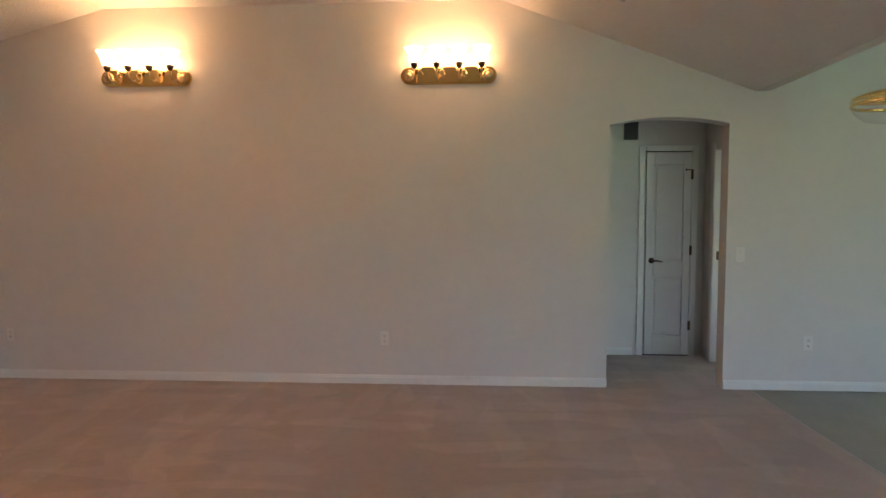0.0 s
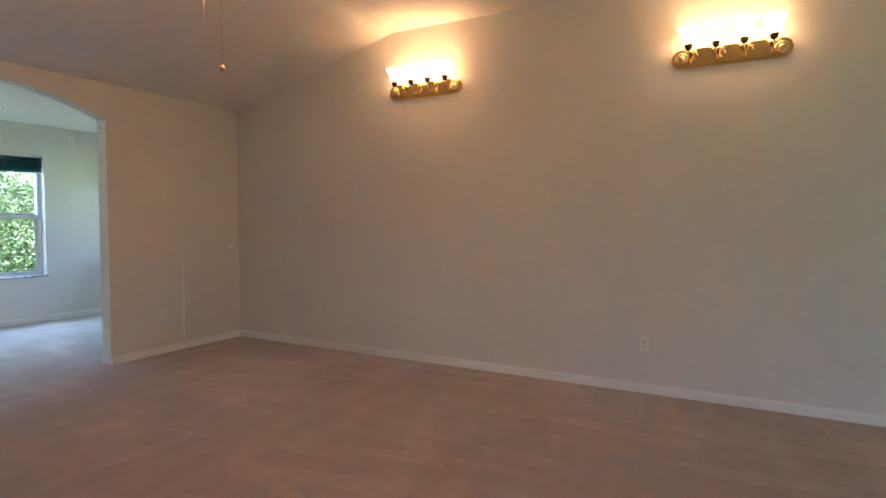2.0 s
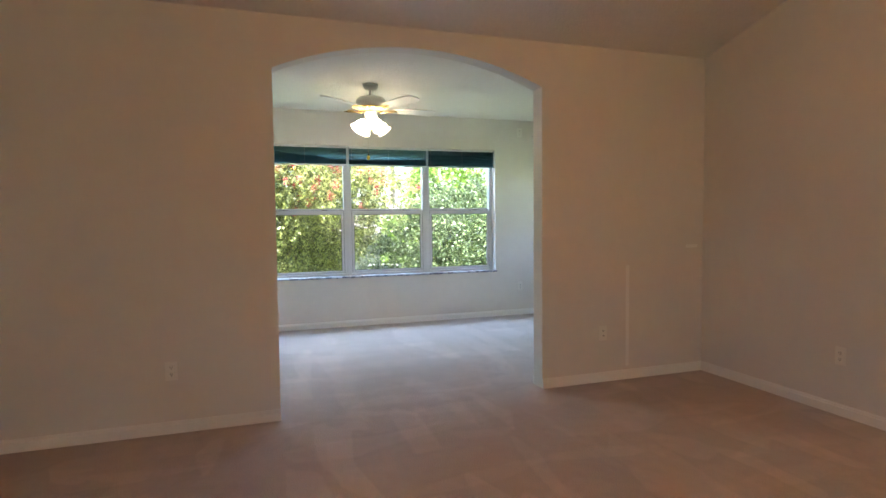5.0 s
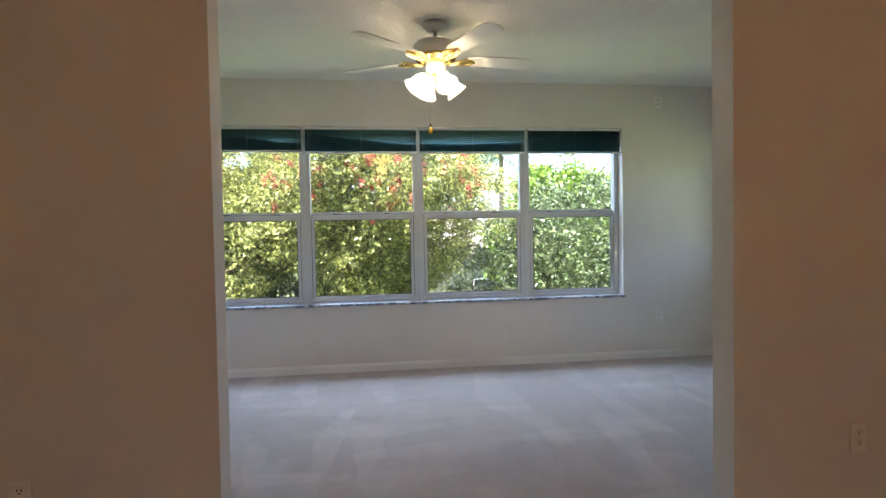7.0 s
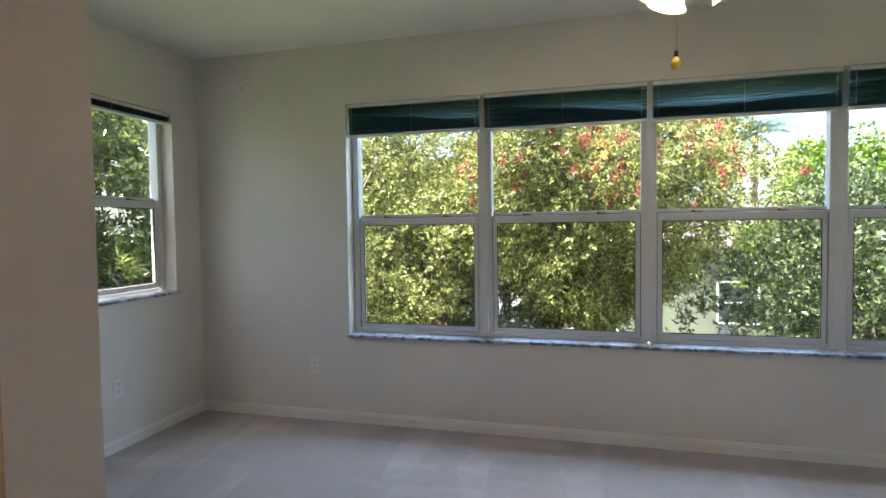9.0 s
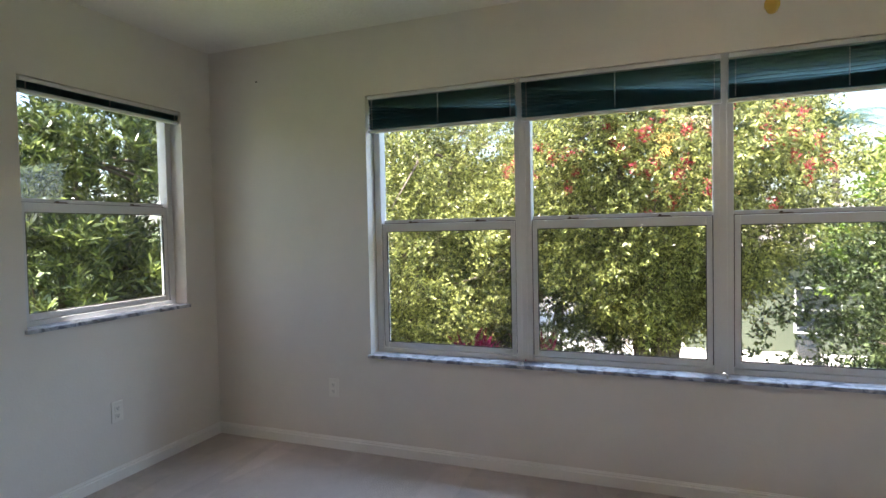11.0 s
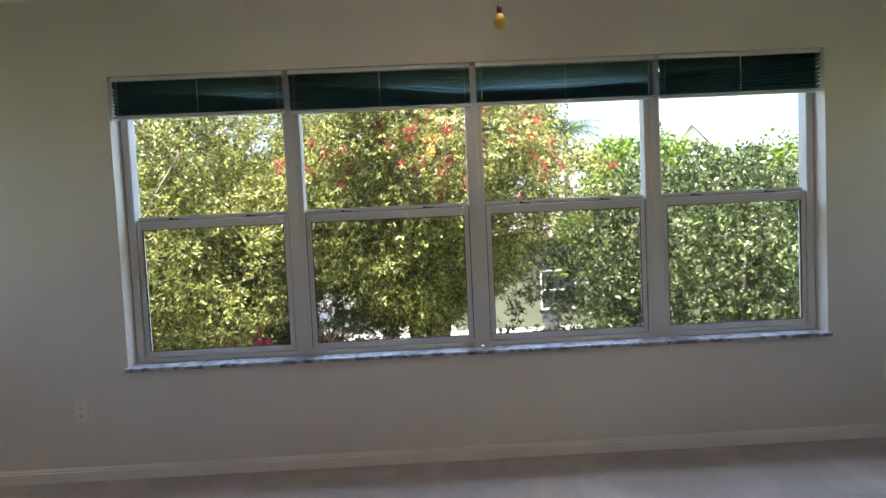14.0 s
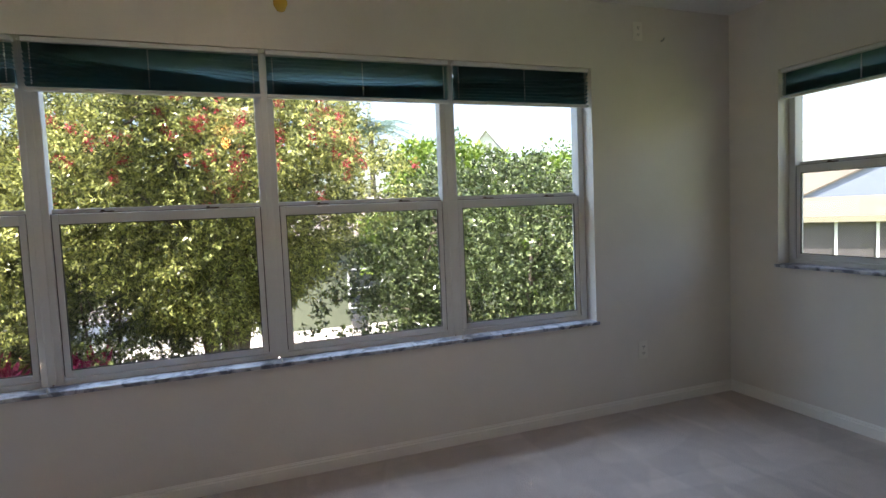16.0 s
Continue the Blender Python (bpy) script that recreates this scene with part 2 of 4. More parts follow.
LEAF_OLIVE = leaf("olive_leaf", (0.022, 0.036, 0.008), (0.68, 0.70, 0.22), 0.32, 0.32)
# Darker copy of the olive leaf; the shade under the crowns is in its colour.
LEAF_SHADE = leaf("shaded_olive_leaf", (0.014, 0.026, 0.008), (0.24, 0.28, 0.08), 0.35, 0.2)
LEAF_DARK = leaf("dark_glossy_leaf", (0.016, 0.030, 0.011), (0.25, 0.31, 0.13), 0.24, 0.12)
LEAF_LIME = leaf("lime_leaf", (0.06, 0.12, 0.015), (0.30, 0.42, 0.05), 0.45, 0.3)
LEAF_LANCE = leaf("lance_leaf", (0.018, 0.034, 0.012), (0.26, 0.31, 0.08), 0.28, 0.2)
LEAF_PALM = leaf("palm_leaf", (0.06, 0.11, 0.085), (0.17, 0.25, 0.20), 0.4, 0.2)
LEAF_RED = leaf("magenta_leaf", (0.16, 0.01, 0.05), (0.45, 0.03, 0.12), 0.4, 0.3)
FLOWER = leaf("red_flower", (0.34, 0.025, 0.045), (0.58, 0.09, 0.10), 0.7, 0.3)


# ---- building helpers ----
def thing(name, label, category, loc=(0, 0, 0), group="", kind="", rz=0.0):
    ob = new(name)
    ob.empty_display_size = 0.1
    ob.matrix_basis = pose(*loc, 0, 0, rz)
    return tagged(ob, label, category, group, kind)


def part(name, bm, mat, parent=None, label="", smooth=False, kind=""):
    me = bpy.data.meshes.new(name)
    bmesh.ops.recalc_face_normals(bm, faces=bm.faces)
    bm.to_mesh(me)
    bm.free()
    me.materials.append(mat)
    if smooth:
        for p in me.polygons:
            p.use_smooth = True
    ob = new(name, me)
    if parent is not None:
        ob.parent = parent
    return tagged(ob, label, kind=kind)


def structure(name, bm, mat, label, category):
    return tagged(part(name, bm, mat), label, category, kind="structure")


def box(bm, lo, hi, bevel=0.0, seg=1):
    m = Matrix.LocRotScale([(a + b) / 2 for a, b in zip(lo, hi)], None, [abs(b - a) for a, b in zip(lo, hi)])
    vs = bmesh.ops.create_cube(bm, size=1, matrix=m)["verts"]
    if bevel:
        es = list({e for v in vs for e in v.link_edges})
        bmesh.ops.bevel(bm, geom=es, offset=bevel, segments=seg, affect="EDGES", profile=0.5)
    return bm


def boxes(*rows, bevel=0.0):
    bm = bmesh.new()
    for lo, hi in rows:
        box(bm, lo, hi, bevel)
    return bm


def prism(bm, quad, a, b, axis):
    """A four-cornered outline (s, z) drawn from a to b along the other level axis; axis 'x' means s runs along x."""
    vs = []
    for d in (a, b):
        for s, z in quad:
            vs.append(bm.verts.new((s, d, z) if axis == "x" else (d, s, z)))
    n = len(quad)
    bm.faces.new(vs[:n]), bm.faces.new(vs[n:][::-1])
    for i in range(n):
        j = (i + 1) % n
        bm.faces.new((vs[i], vs[j], vs[n + j], vs[n + i]))


def lathe(bm, prof, seg=24, at=(0, 0, 0), m=None):
    """A turned shape about z from (radius, z) pairs."""
    rings = []
    for r, z in prof:
        ring = []
        for i in range(seg):
            a = 2 * math.pi * i / seg
            p = Vector((r * math.cos(a), r * math.sin(a), z))
            ring.append(bm.verts.new((m @ p if m else p) + Vector(at)))
        rings.append(ring)
    for a, b in zip(rings, rings[1:]):
        for i in range(seg):
            j = (i + 1) % seg
            bm.faces.new((a[i], a[j], b[j], b[i]))
    for ring, (r, z) in ((rings[0], prof[0]), (rings[-1], prof[-1])):
        if r < 0.0061:
            bm.faces.new(ring)
    return bm


def tube(bm, pts, r, seg=8):
    """A round bar along points; r is one radius or one per point."""
    rs = r if isinstance(r, (list, tuple)) else [r] * len(pts)
    rings = []
    for i, p in enumerate(pts):
        p = Vector(p)
        d = (Vector(pts[min(i + 1, len(pts) - 1)]) - Vector(pts[max(i - 1, 0)])).normalized()
        up = Vector((0, 0, 1)) if abs(d.z) < 0.9 else Vector((1, 0, 0))
        u = d.cross(up).normalized()
        v = d.cross(u)
        rings.append([bm.verts.new(p + (u * math.cos(2 * math.pi * k / seg) + v * math.sin(2 * math.pi * k / seg)) * rs[i]) for k in range(seg)])
    for a, b in zip(rings, rings[1:]):
        for k in range(seg):
            bm.faces.new((a[k], a[(k + 1) % seg], b[(k + 1) % seg], b[k]))
    bm.faces.new(rings[0][::-1]), bm.faces.new(rings[-1])
    return bm


# ---- plan ----
XW = -2.945                 # sunroom window wall
YS, YN = -5.402, 0.580      # sunroom side walls
T_IN, T_OUT = 0.13, 0.158    # wall thicknesses
H = 2.50                    # ceiling over the sunroom and at the foot of the vault
AR0, AR1, AR_Z, AR_TOP = -3.302, -1.458, 2.180, 2.372   # wide arch
HA0, HA1, HA_Z, HA_TOP = 6.108, 7.010, 2.070, 2.122     # hall arch
VX0, VX1, VX2, VZ, DZ = 2.06, 5.25, 7.20, 3.04, 2.31    # vault: rise, fall, foot, crown, height of the foot
DINE_Z = 2.80               # ceiling over the dining end
Y_END, X_END = -7.60, 10.60
GROUND = -2.80


def vault(x):
    if x < VX0:
        return H + (VZ - H) * x / VX0
    if x < VX1:
        return VZ
    return max(DZ, VZ - (VZ - DZ) * (x - VX1) / (VX2 - VX1))


def arch_z(s, a, b, spring, top):
    """Height of a segmental arch at s."""
    half, rise = (b - a) / 2, top - spring
    rad = (half * half + rise * rise) / (2 * rise)
    return math.sqrt(max(rad * rad - (s - (a + b) / 2) ** 2, 0)) + top - rad


# floors
structure("floor", boxes(((XW, YS, -0.15), (0, YN, 0.0)), ((0, Y_END, -0.15), (7.21, T_IN, 0.0)), ((4.9, T_IN, -0.15), (7.35, 1.2, 0.0))), CARPET, "beige cut-pile carpet with vacuum tracks", "carpet")
structure("floor_dining", boxes(((7.21, Y_END, -0.15), (X_END, 0.0, -0.006)), ((7.35, T_IN, -0.15), (X_END, 3.3, -0.006))), LINOLEUM, "grey-green smooth vinyl floor beside the carpet", "floor")
structure("trim_floor_edge", boxes(((7.203, Y_END, -0.02), (7.218, 0.0, 0.003)), bevel=0.002), STEEL, "thin metal strip between carpet and vinyl", "trim")

# living room north wall with the hall arch
bm = bmesh.new()
cuts = [0.0, VX0, VX1, HA0]
for a, b in zip(cuts, cuts[1:]):
    prism(bm, [(a, 0), (b, 0), (b, vault(b) + 0.12), (a, vault(a) + 0.12)], 0.0, T_IN, "x")
N = 20
for i in range(N):
    a, b = HA0 + (HA1 - HA0) * i / N, HA0 + (HA1 - HA0) * (i + 1) / N
    prism(bm, [(a, arch_z(a, HA0, HA1, HA_Z, HA_TOP)), (b, arch_z(b, HA0, HA1, HA_Z, HA_TOP)), (b, vault(b) + 0.12), (a, vault(a) + 0.12)], 0.0, T_IN, "x")
prism(bm, [(HA1, 0), (X_END, 0), (X_END, DINE_Z + 0.1), (VX2, DINE_Z + 0.1), (HA1, vault(HA1) + 0.12)], 0.0, T_IN, "x")
bmesh.ops.remove_doubles(bm, verts=bm.verts, dist=0.0005)
structure("wall_north", bm, PAINT, "cream-white painted drywall rising to a vault", "wall")

# wall with the wide arch between living room and sunroom
bm = bmesh.new()
prism(bm, [(Y_END, 0), (AR0, 0), (AR0, H + 0.05), (Y_END, H + 0.05)], -T_IN, 0.0, "y")
N = 40
for i in range(N):
    a, b = AR0 + (AR1 - AR0) * i / N, AR0 + (AR1 - AR0) * (i + 1) / N
    prism(bm, [(a, arch_z(a, AR0, AR1, AR_Z, AR_TOP)), (b, arch_z(b, AR0, AR1, AR_Z, AR_TOP)), (b, H + 0.05), (a, H + 0.05)], -T_IN, 0.0, "y")
prism(bm, [(AR1, 0), (YN + T_OUT, 0), (YN + T_OUT, H + 0.05), (AR1, H + 0.05)], -T_IN, 0.0, "y")
bmesh.ops.remove_doubles(bm, verts=bm.verts, dist=0.0005)
structure("wall_arch", bm, PAINT, "cream-white drywall with a wide arched opening", "wall")


def wall_with_hole(axis, lo, hi, d0, d1, hole, top):
    """A wall from lo to hi with one rectangular hole (s0, s1, z0, z1)."""
    s0, s1, z0, z1 = hole
    bm = bmesh.new()
    for q in ([(lo, 0), (s0, 0), (s0, top), (lo, top)], [(s1, 0), (hi, 0), (hi, top), (s1, top)],
              [(s0, 0), (s1, 0), (s1, z0), (s0, z0)], [(s0, z1), (s1, z1), (s1, top), (s0, top)]):
        prism(bm, q, d0, d1, axis)
    return bm


WIN_W = (-4.252, -0.505, 0.572, 2.109)
WIN_S = (-2.700, -1.752, 0.872, 2.076)
WIN_N = (-2.590, -1.642, 0.872, 2.068)
structure("wall_west", wall_with_hole("y", YS - T_OUT, YN + T_OUT, XW - T_OUT, XW, WIN_W, H + 0.05), PAINT, "white painted wall below and beside a row of windows", "wall")
structure("wall_south_sunroom", wall_with_hole("x", XW, -T_IN, YS - T_OUT, YS, WIN_S, H + 0.05), PAINT, "white painted wall with one window", "wall")
structure("wall_north_sunroom", wall_with_hole("x", XW, -T_IN, YN, YN + T_OUT, WIN_N, H + 0.05), PAINT, "white painted wall with one window", "wall")
# closing walls behind the walker; an assumed unseen opening lights the dining end
structure("wall_south", wall_with_hole("x", -T_IN, X_END + 0.2, Y_END - 0.2, Y_END, (7.8, 10.2, 0.1, 2.15), 3.2), PAINT, "plain white painted wall", "wall")
structure("wall_east", boxes(((X_END, Y_END, 0), (X_END + 0.2, 3.3, 3.2))), PAINT, "plain white painted wall", "wall")

# ceilings
bm = bmesh.new()
for a, b in ((-T_IN, VX0), (VX0, VX1), (VX1, VX2)):
    a0 = max(a, 0.0)
    za = vault(a0) if a >= 0 else H
    prism(bm, [(a0, za), (b, vault(b)), (b, vault(b) + 0.1), (a0, za + 0.1)], Y_END, 0.0, "x")
bmesh.ops.remove_doubles(bm, verts=bm.verts, dist=0.0005)
structure("ceiling", bm, CEILING, "white knockdown-textured vaulted ceiling", "ceiling")
structure("ceiling_sunroom", boxes(((XW, YS, H), (-T_IN, YN, H + 0.1))), CEILING, "white textured flat ceiling", "ceiling")
structure("ceiling_dining", boxes(((VX2 + 0.102, Y_END, DINE_Z), (X_END, 0.0, DINE_Z + 0.1))), CEILING, "white flat ceiling over the dining end", "ceiling")
structure("wall_vault_drop", boxes(((VX2 + 0.002, Y_END, DZ), (VX2 + 0.102, 0.0, DINE_Z + 0.1))), PAINT, "white painted drop at the foot of the vault", "wall")
structure("ceiling_hall", boxes(((4.9, T_IN, 2.36), (X_END, 3.3, 2.46))), CEILING, "white flat hall ceiling", "ceiling")
structure("roof", boxes(((-0.4, Y_END - 0.4, 3.22), (X_END + 0.4, 3.6, 3.34))), SHINGLE, "flat tan roof", "roof")
structure("roof_sunroom", boxes(((XW - 0.3, YS - 0.3, H + 0.12), (-0.4, YN + 0.3, H + 0.24))), SHINGLE, "flat tan roof over the sunroom", "roof")
structure("lower_storey", boxes(((XW - T_OUT, YS - T_OUT, GROUND), (-T_IN, YN + T_OUT, -0.16)), ((-T_IN, Y_END - 0.2, GROUND), (X_END + 0.2, T_IN, -0.16)), ((4.7, T_IN, GROUND), (X_END + 0.2, 3.5, -0.16))), STUCCOW, "cream stucco storey beneath the rooms", "house")

# hall and the bedroom whose daylight falls through its doorway
HB, HX = 1.075, 7.262
structure("wall_hall_back", boxes(((4.9, HB, 0), (HX + 0.1, HB + 0.12, 2.4))), PAINT, "cream painted hall wall with a closet door", "wall")
structure("wall_hall_end", boxes(((4.78, T_IN, 0), (4.9, HB + 0.12, 2.4))), PAINT, "plain cream hall wall", "wall")
structure("wall_hall_side", wall_with_hole("y", T_IN, 3.3, HX, HX + 0.1, (0.16, 0.84, -0.02, 1.965), 2.4), PAINT, "cream hall wall with an open doorway", "wall")
structure("wall_bedroom", wall_with_hole("x", HX + 0.1, X_END, 3.3, 3.5, (7.8, 9.8, 0.5, 2.1), 2.46), PAINT, "plain bedroom wall with a window opening", "wall")


def baseboard(name, rows):
    """Rows of (x0, y0, x1, y1, nx, ny): runs along a wall, with the side on which the room lies."""
    for x0, y0, x1, y1, nx, ny in rows:
        bm = bmesh.new()
        outline = ((0.0, 0.0), (0.014, 0.0), (0.014, 0.052), (0.009, 0.056), (0.009, 0.064), (0.005, 0.067), (0.005, 0.072), (0.0, 0.072))
        if nx:
            prism(bm, [(x0 + nx * t, z) for t, z in outline], y0, y1, "x")
        else:
            prism(bm, [(y0 + ny * t, z) for t, z in outline], x0, x1, "y")
        structure(name, bm, TRIM, "white painted stepped baseboard", "baseboard")


baseboard("baseboard_living", [(0.014, 0, HA0, 0, 0, -1), (HA1, 0, X_END, 0, 0, -1), (0, AR1, 0, 0, 1, 0), (0, Y_END, 0, AR0, 1, 0)])
baseboard("baseboard_sunroom", [(XW, YS, XW, YN, 1, 0), (XW + 0.014, YS, -T_IN, YS, 0, 1), (XW + 0.014, YN, -T_IN, YN, 0, -1),
                                (-T_IN, YS + 0.014, -T_IN, AR0, -1, 0), (-T_IN, AR1, -T_IN, YN - 0.014, -1, 0)])
baseboard("baseboard_hall", [(4.9, HB, 6.60, HB, 0, -1)])


# ---- windows ----
def window_unit(name, w, h, m):
    """A single-hung vinyl window of that size; its own x runs along the wall, +y into the room, z up from the sill."""
    win = tagged(new(name), "white vinyl single-hung window with two panes", "window", kind="structure")
    f, mid = 0.040, h * 0.508
    part("window_frame", boxes(((0, -0.07, 0), (f, 0.0, h)), ((w - f, -0.07, 0), (w, 0.0, h)), ((f, -0.07, h - f), (w - f, 0.0, h)),
                               ((f, -0.07, 0), (w - f, 0.0, 0.028)), bevel=0.003), VINYL, win)
    s = 0.030
    sash = part("sash", boxes(((f + 0.004, -0.035, 0.030), (f + s, -0.006, mid)), ((w - f - s, -0.035, 0.030), (w - f - 0.004, -0.006, mid)),
                              ((f + s, -0.035, 0.030), (w - f - s, -0.006, 0.062)), ((f + s, -0.035, mid - 0.046), (w - f - s, -0.004, mid)), bevel=0.003), VINYL, win)
    for u in (0.27, 0.73):
        part("latch", boxes(((w * u - 0.03, -0.03, mid), (w * u + 0.03, -0.010, mid + 0.008)), ((w * u + 0.012, -0.030, mid + 0.008), (w * u + 0.026, -0.012, mid + 0.014)), bevel=0.002), BRONZE, sash, "small metal sash latch")
    part("pane", boxes(((f + s - 0.004, -0.022, 0.058), (w - f - s + 0.004, -0.018, mid - 0.036))), GLASS, sash).visible_shadow = False
    g0, g1, gz0, gz1 = f + s, w - f - s, 0.062, mid - 0.046
    part("gasket", boxes(((g0, -0.017, gz0), (g0 + 0.004, -0.0085, gz1)), ((g1 - 0.004, -0.017, gz0), (g1, -0.0085, gz1)), ((g0, -0.017, gz0), (g1, -0.0085, gz0 + 0.004)), ((g0, -0.017, gz1 - 0.004), (g1, -0.0085, gz1))), SLOT, sash, "dark rubber glazing gasket")
    part("track_gap", boxes(((f, -0.034, 0.037), (f + 0.004, -0.012, mid)), ((w - f - 0.004, -0.034, 0.037), (w - f, -0.012, mid)), ((f + 0.004, -0.034, mid), (w - f - 0.004, -0.022, mid + 0.003))), SLOT, win, "dark gap round the sliding sash")
    part("upper_stop", boxes(((f, -0.062, mid - 0.045), (w - f, -0.040, mid + 0.022)), bevel=0.002), VINYL, win)
    part("pane", boxes(((f - 0.004, -0.054, mid - 0.010), (w - f + 0.004, -0.050, h - f + 0.004))), GLASS, win).visible_shadow = False
    win.matrix_basis = m
    return win


def sill(name, w, d, m):
    ob = part(name, box(bmesh.new(), (-0.012, -0.004, 0.0), (w + 0.012, d, 0.020), 0.004, 2), MARBLE)
    tagged(ob, "polished white marble sill with dark blue-grey veins", "window sill", kind="structure")
    ob.matrix_basis = m
    return ob


REC = 0.088   # how far the windows sit behind the wall face
edges = (WIN_W[0], -3.345, -2.367, -1.398, WIN_W[1])
for i, (a, b) in enumerate(zip(edges, edges[1:])):
    window_unit("window_%d" % (i + 1), b - a - 0.008, WIN_W[3] - 0.592, pose(XW - REC, b - 0.004, 0.590, 0, 0, -90))
for i, y in enumerate(edges[1:-1]):
    structure("trim_mullion", boxes(((XW - REC - 0.01, y - 0.016, 0.60), (XW - REC + 0.006, y + 0.016, WIN_W[3])), bevel=0.002), VINYL, "white vinyl strip between two windows", "trim")
window_unit("window_5", WIN_S[1] - WIN_S[0] - 0.004, WIN_S[3] - 0.891, pose(WIN_S[0] + 0.002, YS - REC, 0.890))
window_unit("window_6", WIN_N[1] - WIN_N[0] - 0.004, WIN_N[3] - 0.891, pose(WIN_N[1] - 0.002, YN + REC, 0.890, 0, 0, 180))
sill("window_sill_1", WIN_W[1] - WIN_W[0], REC + 0.022, pose(XW - REC, WIN_W[1], 0.572, 0, 0, -90))
sill("window_sill_2", WIN_S[1] - WIN_S[0], REC + 0.022, pose(WIN_S[0], YS - REC, 0.872))
sill("window_sill_3", WIN_N[1] - WIN_N[0], REC + 0.022, pose(WIN_N[1], YN + REC, 0.872, 0, 0, 180))


def blind(w, drop, m, seed, stack=(0.4, 0.4), hang=0.0):
    """A gathered pleated shade: head rail, zigzag cloth, bottom rail and cords. Own x along the wall, +y into the room, z down from 0."""
    rnd = random.Random(seed)
    bl = thing("pleated_blind", "teal pleated window shade gathered at the top with white rails", "blind", group="pleated shades over the windows")
    part("head_rail", boxes(((0.004, -0.018, -0.022), (w - 0.004, 0.018, 0)), bevel=0.003), VINYL, bl, "white head rail")
    bm = bmesh.new()
    cols, rows = 20, 28
    loose = 13     # folds above the gathered stack
    sag = rnd.uniform(-0.06, 0.06)
    grid = []
    for i in range(cols + 1):
        u = i / cols
        x = 0.006 + (w - 0.012) * u
        h = stack[0] + (stack[1] - stack[0]) * u + sag * math.sin(math.pi * u) + 0.02 * math.sin(9 * u + seed)
        col = []
        for j in range(rows + 1):
            v = (1 - h) * j / loose if j <= loose else 1 - h + h * (j - loose) / (rows - loose)
            z = -0.022 - (drop - 0.034) * v
            y = (0.014 if j % 2 else -0.014) + 0.002 * math.sin(5 * u + j * 0.6 + seed)
            col.append(bm.verts.new((x, y, z)))
        grid.append(col)
    for a, b in zip(grid, grid[1:]):
        for j in range(rows):
            bm.faces.new((a[j], a[j + 1], b[j + 1], b[j]))
    part("pleated_cloth", bm, TEAL, bl, "teal pleated cloth")
    bm = bmesh.new()
    for y in (-0.018, -0.021, -0.024):
        edge = []
        for i in range(cols + 1):
            u = i / cols
            h = stack[0] + (stack[1] - stack[0]) * u + sag * math.sin(math.pi * u) + 0.02 * math.sin(9 * u + seed + 60 * y)
            x = 0.006 + (w - 0.012) * u
            edge.append((bm.verts.new((x, y, -0.022 - (drop - 0.034) * (1 - h) * (1 + 4 * (y + 0.022)))), bm.verts.new((x, y, -drop + 0.004))))
        for p, q in zip(edge, edge[1:]):
            bm.faces.new((p[0], p[1], q[1], q[0]))
    part("gathered_folds", bm, TEAL, bl, "dark gathered folds of the cloth")
    part("bottom_rail", boxes(((0.002, -0.016, -drop - 0.012), (w - 0.002, 0.017, -drop + 0.004)), bevel=0.003), VINYL, bl, "white bottom rail")
    for u in (0.035, 0.5, 0.965):
        bm = bmesh.new()
        for j in range(1, rows, 2):
            z = -0.022 - (drop - 0.034) * j / rows
            box(bm, (w * u - 0.0022, 0.012, z - 0.003), (w * u + 0.0022, 0.0165, z + 0.003))
        part("lift_cord", bm, VINYL, bl, "white cord showing between pleats", kind="stuff")
    if hang:
        cord = part("pull_cord", tube(bmesh.new(), [(w + 0.006, 0.016, -0.01), (w + 0.007, 0.019, -0.6), (w + 0.006, 0.024, -hang)], 0.0012, 5), VINYL, bl, "thin white pull cord")
        part("tassel", lathe(bmesh.new(), [(0.003, -hang + 0.004), (0.005, -hang), (0.008, -hang - 0.022), (0.006, -hang - 0.026), (0.003, -hang - 0.026)], 10, (w + 0.006, 0.024, 0)), VINYL, cord, "white plastic tassel")
    bl.matrix_basis = m
    return bl


STACKS = ((0.34, 0.80), (0.30, 0.82), (0.44, 0.34), (0.92, 0.68))   # gathered share at the two ends of each shade
for i, (a, b) in enumerate(zip(edges, edges[1:])):
    blind(b - a - 0.022, 0.212 if i else 0.202, pose(XW - 0.019, b - 0.011, WIN_W[3] - 0.004, 0, 0, -90), 11 + i, STACKS[i], 1.50 if i else 0.0)
blind(WIN_S[1] - WIN_S[0] - 0.02, 0.062, pose(WIN_S[0] + 0.010, YS - 0.019, WIN_S[3] - 0.004), 21, (0.98, 0.98))
blind(WIN_N[1] - WIN_N[0] - 0.02, 0.165, pose(WIN_N[1] - 0.010, YN + 0.019, WIN_N[3] - 0.004, 0, 0, 180), 31, (0.5, 0.5))


# ---- electrical plates; own x along the wall, own -y into the room ----
def outlet(m):
    o = thing("outlet", "ivory duplex wall outlet with two sockets", "outlet", group="wall outlets")
    part("cover_plate", box(bmesh.new(), (-0.035, -0.006, -0.057), (0.035, 0.0, 0.057), 0.003, 2), IVORY, o)
    for z in (-0.020, 0.020):
        s = part("socket", box(bmesh.new(), (-0.017, -0.009, z - 0.0145), (0.017, -0.006, z + 0.0145), 0.001), IVORY, o)
        part("slot", boxes(((-0.0075, -0.0096, z - 0.002), (-0.0045, -0.0088, z + 0.007)), ((0.0045, -0.0096, z - 0.002), (0.0075, -0.0088, z + 0.007)),
                           ((-0.0025, -0.0096, z - 0.010), (0.0025, -0.0088, z - 0.005))), SLOT, s, "dark socket slots")
    o.matrix_basis = m
    return o


